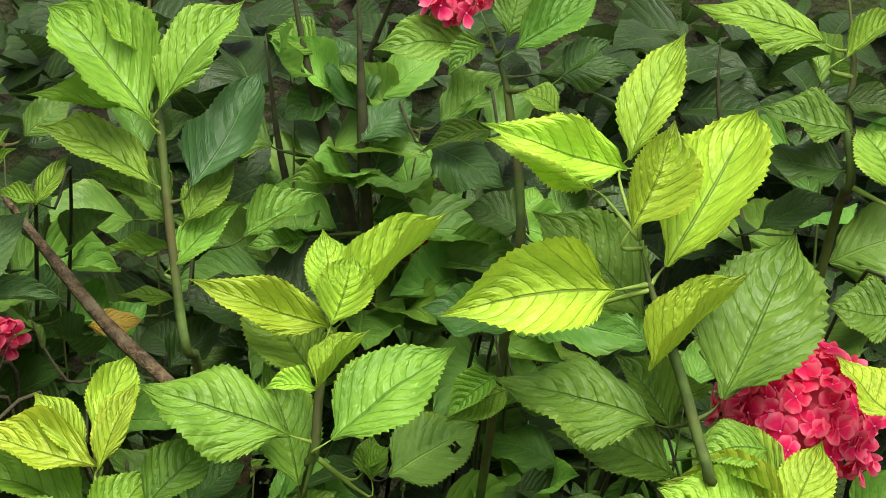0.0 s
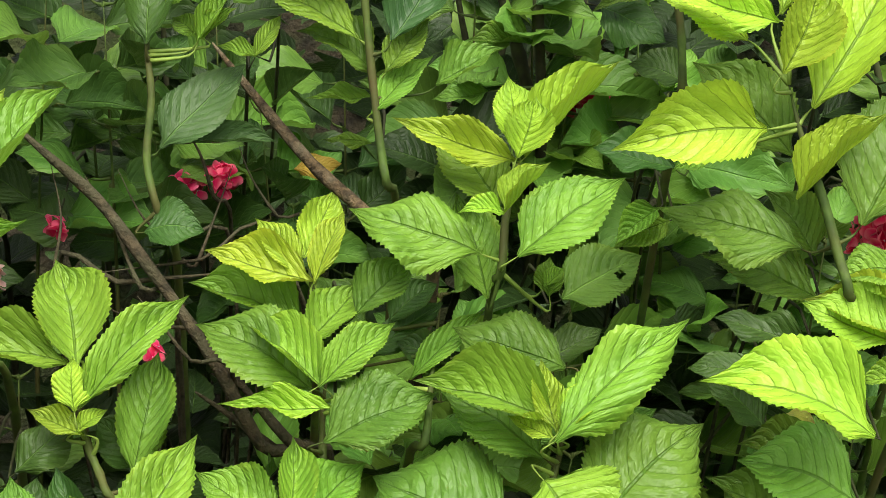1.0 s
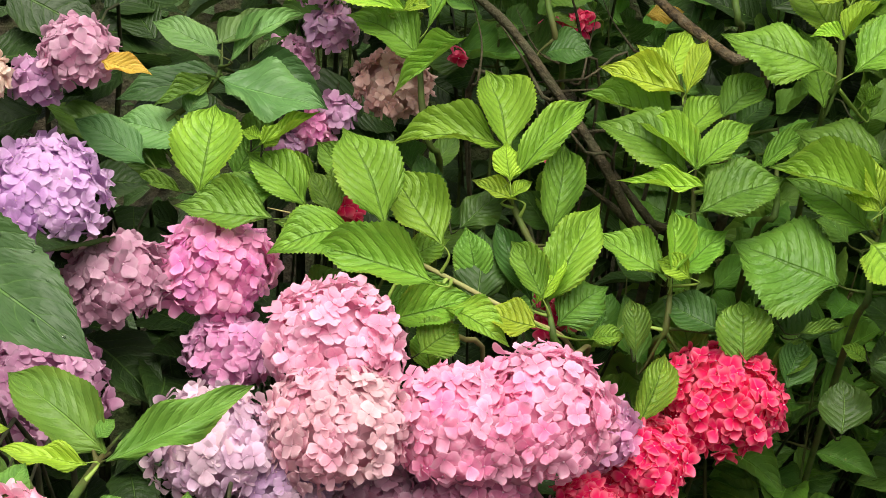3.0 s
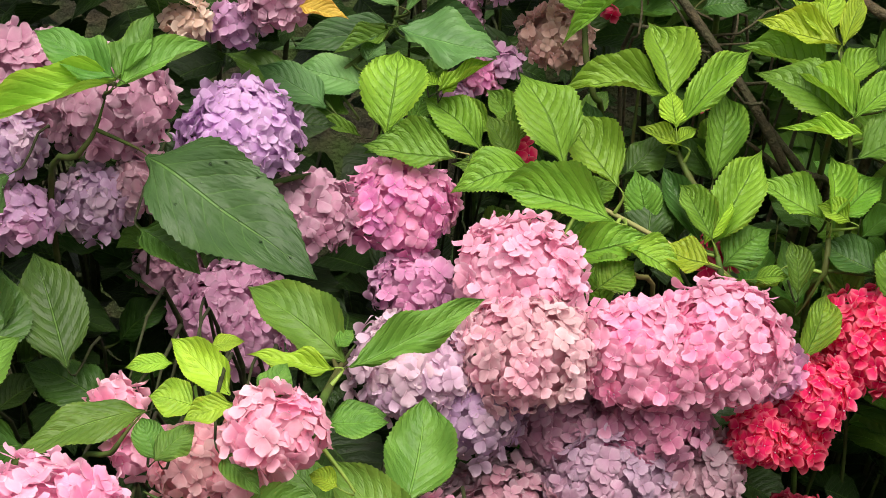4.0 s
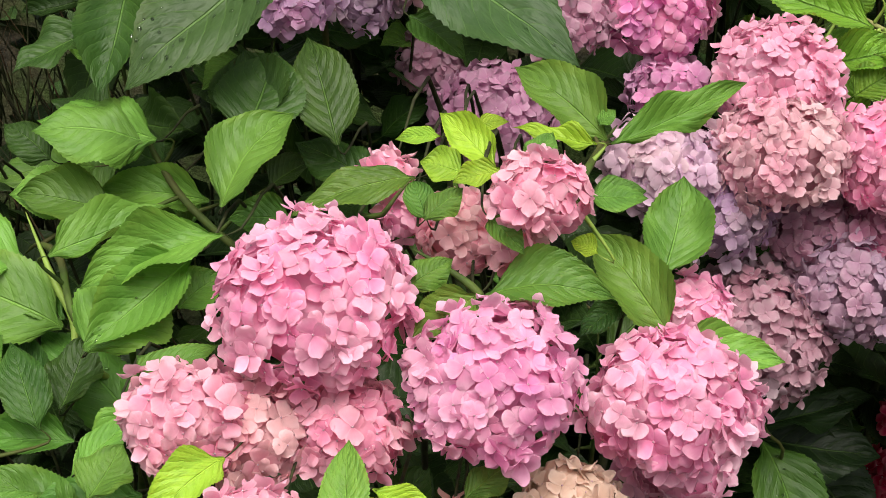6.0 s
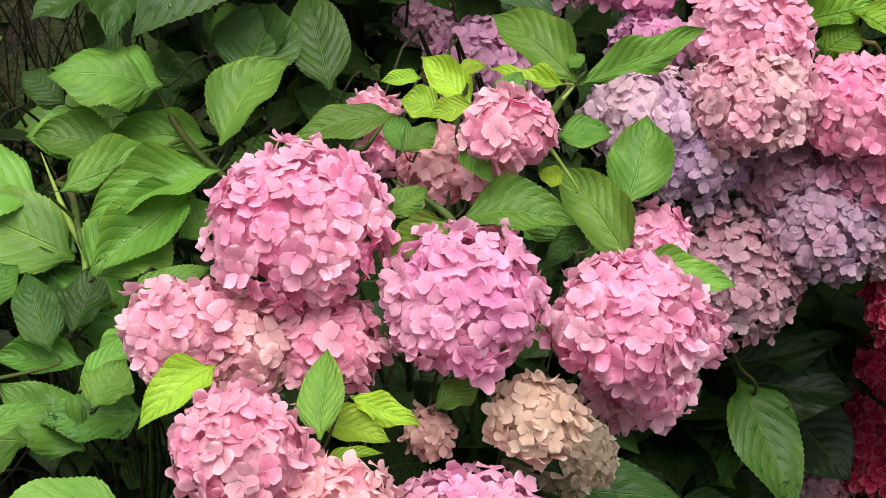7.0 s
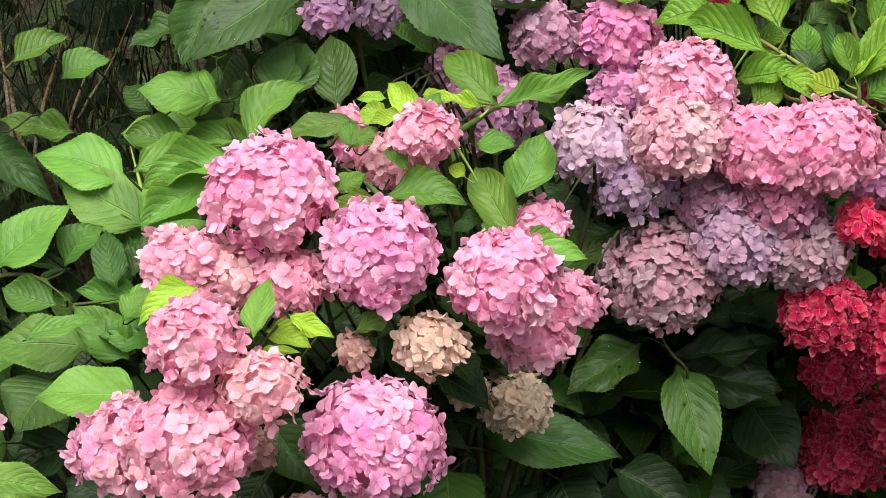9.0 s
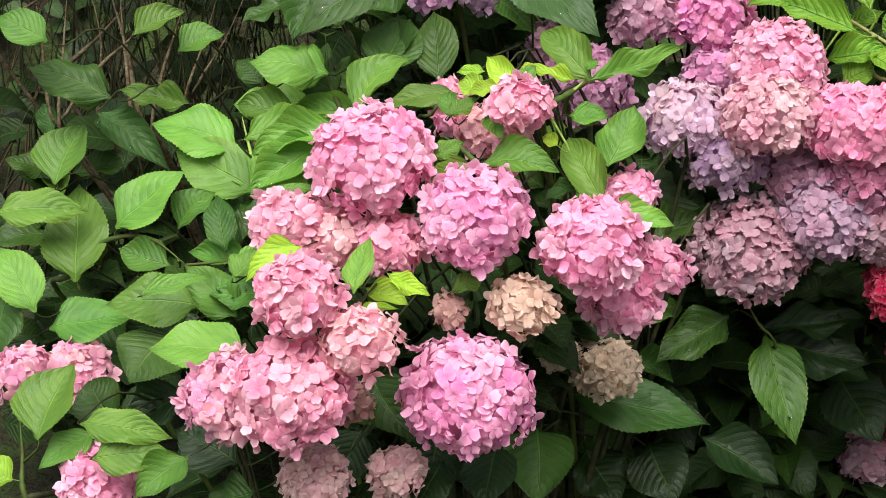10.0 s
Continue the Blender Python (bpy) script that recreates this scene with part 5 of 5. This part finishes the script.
stem(s, 0.0022, (0.179, 0.609, 1.324), (0.212, 0.560, 1.283), (0.239, 0.510, 1.238))
finish(s, BARK_DARK)
s = shoot("thin bare brown twigs in the dark hollow of the shrub", (-1.058, 0.559, 0.000))
stem(s, 0.0050, (-1.125, 0.100, 1.062), (-1.077, 0.080, 0.956), (-1.040, 0.060, 0.843))
stem(s, 0.0040, (-1.095, 0.160, 1.046), (-1.168, 0.150, 0.962), (-1.231, 0.140, 0.902))
stem(s, 0.0036, (-1.351, 0.100, 0.970), (-1.270, 0.100, 1.013), (-1.212, 0.100, 1.063))
stem(s, 0.003, (-1.152, 0.020, 1.062), (-1.144, -0.010, 0.965), (-1.133, -0.045, 0.850))
stem(s, 0.0035, (-1.046, 0.006, 1.075), (-1.024, -0.017, 0.980), (-0.991, -0.045, 0.859))
stem(s, 0.003, (-0.988, 0.132, 1.062), (-1.000, 0.105, 0.989), (-1.012, 0.077, 0.916), (-1.014, 0.050, 0.834))
stem(s, 0.003, (-1.023, 0.090, 1.036), (-1.059, 0.058, 0.981), (-1.101, 0.028, 0.934), (-1.139, -0.010, 0.861))
stem(s, 0.0028, (-0.940, 0.150, 1.064), (-0.953, 0.115, 0.973), (-0.968, 0.083, 0.891))
stem(s, 0.0028, (-1.232, 0.043, 1.051), (-1.205, 0.022, 0.961), (-1.176, -0.004, 0.854))
stem(s, 0.003, (-1.160, 0.101, 1.049), (-1.128, 0.083, 0.959), (-1.117, 0.050, 0.850))
stem(s, 0.0025, (-0.905, 0.184, 1.062), (-0.928, 0.148, 0.980), (-0.961, 0.111, 0.905))
finish(s, BARK)
s = shoot("fallen cream petal lying on a hydrangea leaf", (0.808, 0.807, 0.000))
leaf(s, (0.808, 0.307, 1.181), (0.832, 0.299, 1.174), 0.015, "c", stalk=False)
finish(s)

# ---- inner growth of the shrub ----
FACE = [(-0.92, 0.88, -0.03), (0.88, 1.49, 0.60), (0.22, 0.43, 0.34), (-0.07, 1.38, 0.50), (0.45, 1.02, 0.34), (-0.34, 0.70, -0.52), (-0.52, 1.15, -0.02), (0.41, 1.48, 0.59), (-0.04, 0.97, -0.00), (0.82, 1.12, 0.44), (-0.22, 0.41, 0.12), (0.19, 1.17, 0.40), (-0.61, 0.74, -0.21), (-0.06, 0.63, 0.02), (0.56, 1.27, 0.45), (-0.27, 1.10, -0.05), (-0.47, 0.92, -0.09), (-0.71, 0.98, -0.01), (0.14, 0.83, 0.05), (0.15, 1.40, 0.54), (0.76, 1.33, 0.60), (-0.80, 0.70, -0.21), (-0.06, 1.19, 0.38), (-0.23, 0.93, -0.40), (0.31, 1.32, 0.63), (0.10, 0.66, 0.14), (0.16, 1.01, 0.29), (0.62, 1.12, 0.34)]


def surface(x, z):
    """The y of the shrub's outer face near x and z."""
    w = [1 / ((x - a) ** 2 + (z - b) ** 2 + 0.003) ** 2 for a, b, c in FACE]
    mean = sum(k * c for k, (a, b, c) in zip(w, FACE)) / sum(w)
    return max([mean] + [c for a, b, c in FACE if (x - a) ** 2 + (z - b) ** 2 < 0.035])


def inner_shoot(x, z, back):
    y = surface(x, z) + back
    top = Vector((x, y, z))
    lean = Vector((rng.uniform(-0.12, 0.12), rng.uniform(0.2, 0.4), 0))
    root = Vector((x + lean.x, y + lean.y, 0))
    s = shoot("shaded green hydrangea shoot deep inside the shrub", root, "inner shoots")
    axis = (top - root).normalized()
    stem(s, 0.004, root.lerp(top, 0.35), root.lerp(top, 0.7) + Vector((rng.uniform(-0.02, 0.02), 0, 0)), top)
    turn = rng.uniform(0, 3.14)
    for k in range(5):
        node_at = top - axis * (0.01 + 0.062 * k)
        for side in (0, math.pi):
            a = turn + side + (k % 2) * math.pi / 2 + rng.uniform(-0.3, 0.3)
            out = Vector((math.cos(a), math.sin(a), rng.uniform(-0.25, 0.45) if k else 0.8)).normalized()
            long = rng.uniform(0.075, 0.125) * (0.7 if k == 0 else 1)
            base = node_at + out * 0.025
            # darker greens are picked by position to imitate shade inside the shrub
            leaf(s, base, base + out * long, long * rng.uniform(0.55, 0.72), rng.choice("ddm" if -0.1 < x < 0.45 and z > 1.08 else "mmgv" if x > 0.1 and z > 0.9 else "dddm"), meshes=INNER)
    finish(s, joined=True)


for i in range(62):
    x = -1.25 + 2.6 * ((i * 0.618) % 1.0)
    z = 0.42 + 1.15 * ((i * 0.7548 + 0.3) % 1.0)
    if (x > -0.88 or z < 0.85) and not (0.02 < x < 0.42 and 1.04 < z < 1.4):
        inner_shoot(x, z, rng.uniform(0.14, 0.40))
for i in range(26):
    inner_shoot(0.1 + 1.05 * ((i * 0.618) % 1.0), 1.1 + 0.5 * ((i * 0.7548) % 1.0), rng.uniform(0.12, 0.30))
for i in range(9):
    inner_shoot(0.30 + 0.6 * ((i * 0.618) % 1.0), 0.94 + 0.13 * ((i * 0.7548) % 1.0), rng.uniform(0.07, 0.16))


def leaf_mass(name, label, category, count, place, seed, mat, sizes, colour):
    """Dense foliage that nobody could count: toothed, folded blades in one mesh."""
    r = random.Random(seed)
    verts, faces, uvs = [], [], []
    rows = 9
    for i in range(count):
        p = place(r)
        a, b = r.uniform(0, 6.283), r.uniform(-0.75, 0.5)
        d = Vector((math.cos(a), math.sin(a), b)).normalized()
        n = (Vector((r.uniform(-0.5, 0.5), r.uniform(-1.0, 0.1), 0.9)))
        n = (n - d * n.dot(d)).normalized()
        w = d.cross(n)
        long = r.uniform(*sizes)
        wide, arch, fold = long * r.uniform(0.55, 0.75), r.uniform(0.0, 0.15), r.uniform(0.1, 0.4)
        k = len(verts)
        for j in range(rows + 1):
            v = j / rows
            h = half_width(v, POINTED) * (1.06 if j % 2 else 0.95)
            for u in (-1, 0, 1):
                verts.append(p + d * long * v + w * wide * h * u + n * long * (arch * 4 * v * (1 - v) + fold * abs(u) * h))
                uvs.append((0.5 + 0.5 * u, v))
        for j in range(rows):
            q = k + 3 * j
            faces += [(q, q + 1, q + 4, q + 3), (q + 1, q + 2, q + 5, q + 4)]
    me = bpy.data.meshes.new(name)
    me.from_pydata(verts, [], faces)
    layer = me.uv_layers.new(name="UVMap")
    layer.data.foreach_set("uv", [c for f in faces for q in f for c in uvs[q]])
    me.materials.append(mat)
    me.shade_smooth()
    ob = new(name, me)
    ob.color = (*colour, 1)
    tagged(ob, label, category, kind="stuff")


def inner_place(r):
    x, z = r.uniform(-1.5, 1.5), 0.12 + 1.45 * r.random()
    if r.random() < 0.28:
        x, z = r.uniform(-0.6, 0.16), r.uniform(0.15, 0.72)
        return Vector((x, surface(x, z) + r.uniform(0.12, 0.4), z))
    # over the hollow, half these leaves are an unseen canopy added to shade it
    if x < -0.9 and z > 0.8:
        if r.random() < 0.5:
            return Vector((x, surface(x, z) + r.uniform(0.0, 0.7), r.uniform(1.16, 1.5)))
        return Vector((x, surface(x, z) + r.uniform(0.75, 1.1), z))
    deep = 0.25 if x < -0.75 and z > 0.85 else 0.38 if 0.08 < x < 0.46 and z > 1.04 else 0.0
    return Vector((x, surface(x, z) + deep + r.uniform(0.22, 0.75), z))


def hedge_place(r):
    """Small-leaved undergrowth on the bank, in clumps with bare soil between."""
    while True:
        x, y = r.uniform(-3.0, 3.4), r.uniform(1.15, 3.2)
        if noise.noise(Vector((x * 2.3, y * 2.3, 4.0))) + (0.25 if x > 0.6 else 0.14) > r.uniform(-0.2, 0.25):
            break
    if -2.2 < x < -0.5 and r.random() < 0.8:
        x += 2.4
    return Vector((x, y, 1.7 * min(1, max(0, (y - 1.25) / 1.3)) ** 1.3 + 0.03 + 0.4 * r.random() ** 2))


# both greens are lowered to stand in for shade behind the front leaves
leaf_mass("inner_foliage", "hydrangea foliage inside the shrub, coloured dark for shade, with an added canopy", "foliage", 5200, inner_place, 11, LEAF_OLD, (0.07, 0.13), (0.019, 0.047, 0.008))
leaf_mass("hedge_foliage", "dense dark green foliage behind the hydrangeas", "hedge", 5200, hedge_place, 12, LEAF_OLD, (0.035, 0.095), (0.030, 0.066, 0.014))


def bare_twigs(name, label, mat, count, seed, thick, low):
    """Tangled old stems and straws in the dark hollow of the shrub."""
    r = random.Random(seed)
    bm = bmesh.new()
    for i in range(count):
        x, z = r.uniform(-1.5, -0.9), r.uniform(low, 1.3)
        y = surface(x, z) + r.uniform(0.28, 0.8)
        foot = Vector((x + r.uniform(-0.5, 0.5), y + r.uniform(-0.05, 0.25), 0.25))
        top = Vector((x, y, z))
        k = r.uniform(0.4, 1.0) * thick
        bend = Vector((r.uniform(-0.06, 0.06), r.uniform(-0.04, 0.04), 0))
        tube(bm, [top, top.lerp(foot, 0.3) + bend, top.lerp(foot, 0.65) - bend * 0.6, foot], k * 0.5, k, 5)
    me = bpy.data.meshes.new(name)
    bm.to_mesh(me)
    bm.free()
    me.materials.append(mat)
    tagged(new(name, me), label, "twigs", kind="stuff")


bare_twigs("bare_twigs", "tangle of bare dark brown twigs inside the shrub", STEM_SHADE, 150, 21, 0.0046, 0.85)
bare_twigs("dry_straws", "thin dry tan straws in the hollow of the shrub", STRAW, 46, 22, 0.0030, 0.85)


# ---- rain drops and fallen bits ----
def rain_drops():
    """Beads of rain on the large leaves."""
    r = random.Random(3)
    bm = bmesh.new()
    for me, m, count in WET:
        for k in range(count):
            v = r.choice(me.vertices)
            if half_width(v.co.y) < 0.1:
                continue
            n = (m.to_3x3().inverted().transposed() @ v.normal).normalized()
            if n.z < 0:
                n = -n
            q = n.to_track_quat("Z", "Y").to_matrix().to_4x4()
            size = r.uniform(0.0009, 0.0024)
            bmesh.ops.create_icosphere(bm, subdivisions=2, radius=1.0,
                                       matrix=Matrix.Translation(m @ v.co + n * size * 0.25) @ q @ Matrix.Diagonal((size * r.uniform(0.8, 1.3), size, size * 0.6, 1)))
    for f in bm.faces:
        f.smooth = True
    me = bpy.data.meshes.new("rain_drops")
    bm.to_mesh(me)
    bm.free()
    m, nt, out = material("water")
    s = node(nt, "ShaderNodeBsdfPrincipled", [("Base Color", (1, 1, 1, 1)), ("Roughness", 0.02), ("Transmission Weight", 1.0), ("IOR", 1.33)])
    nt.links.new(s.outputs[0], out.inputs[0])
    me.materials.append(m)
    tagged(new("rain_drops", me), "clear rain drops beading on hydrangea leaves", "water drops", kind="stuff")


rain_drops()
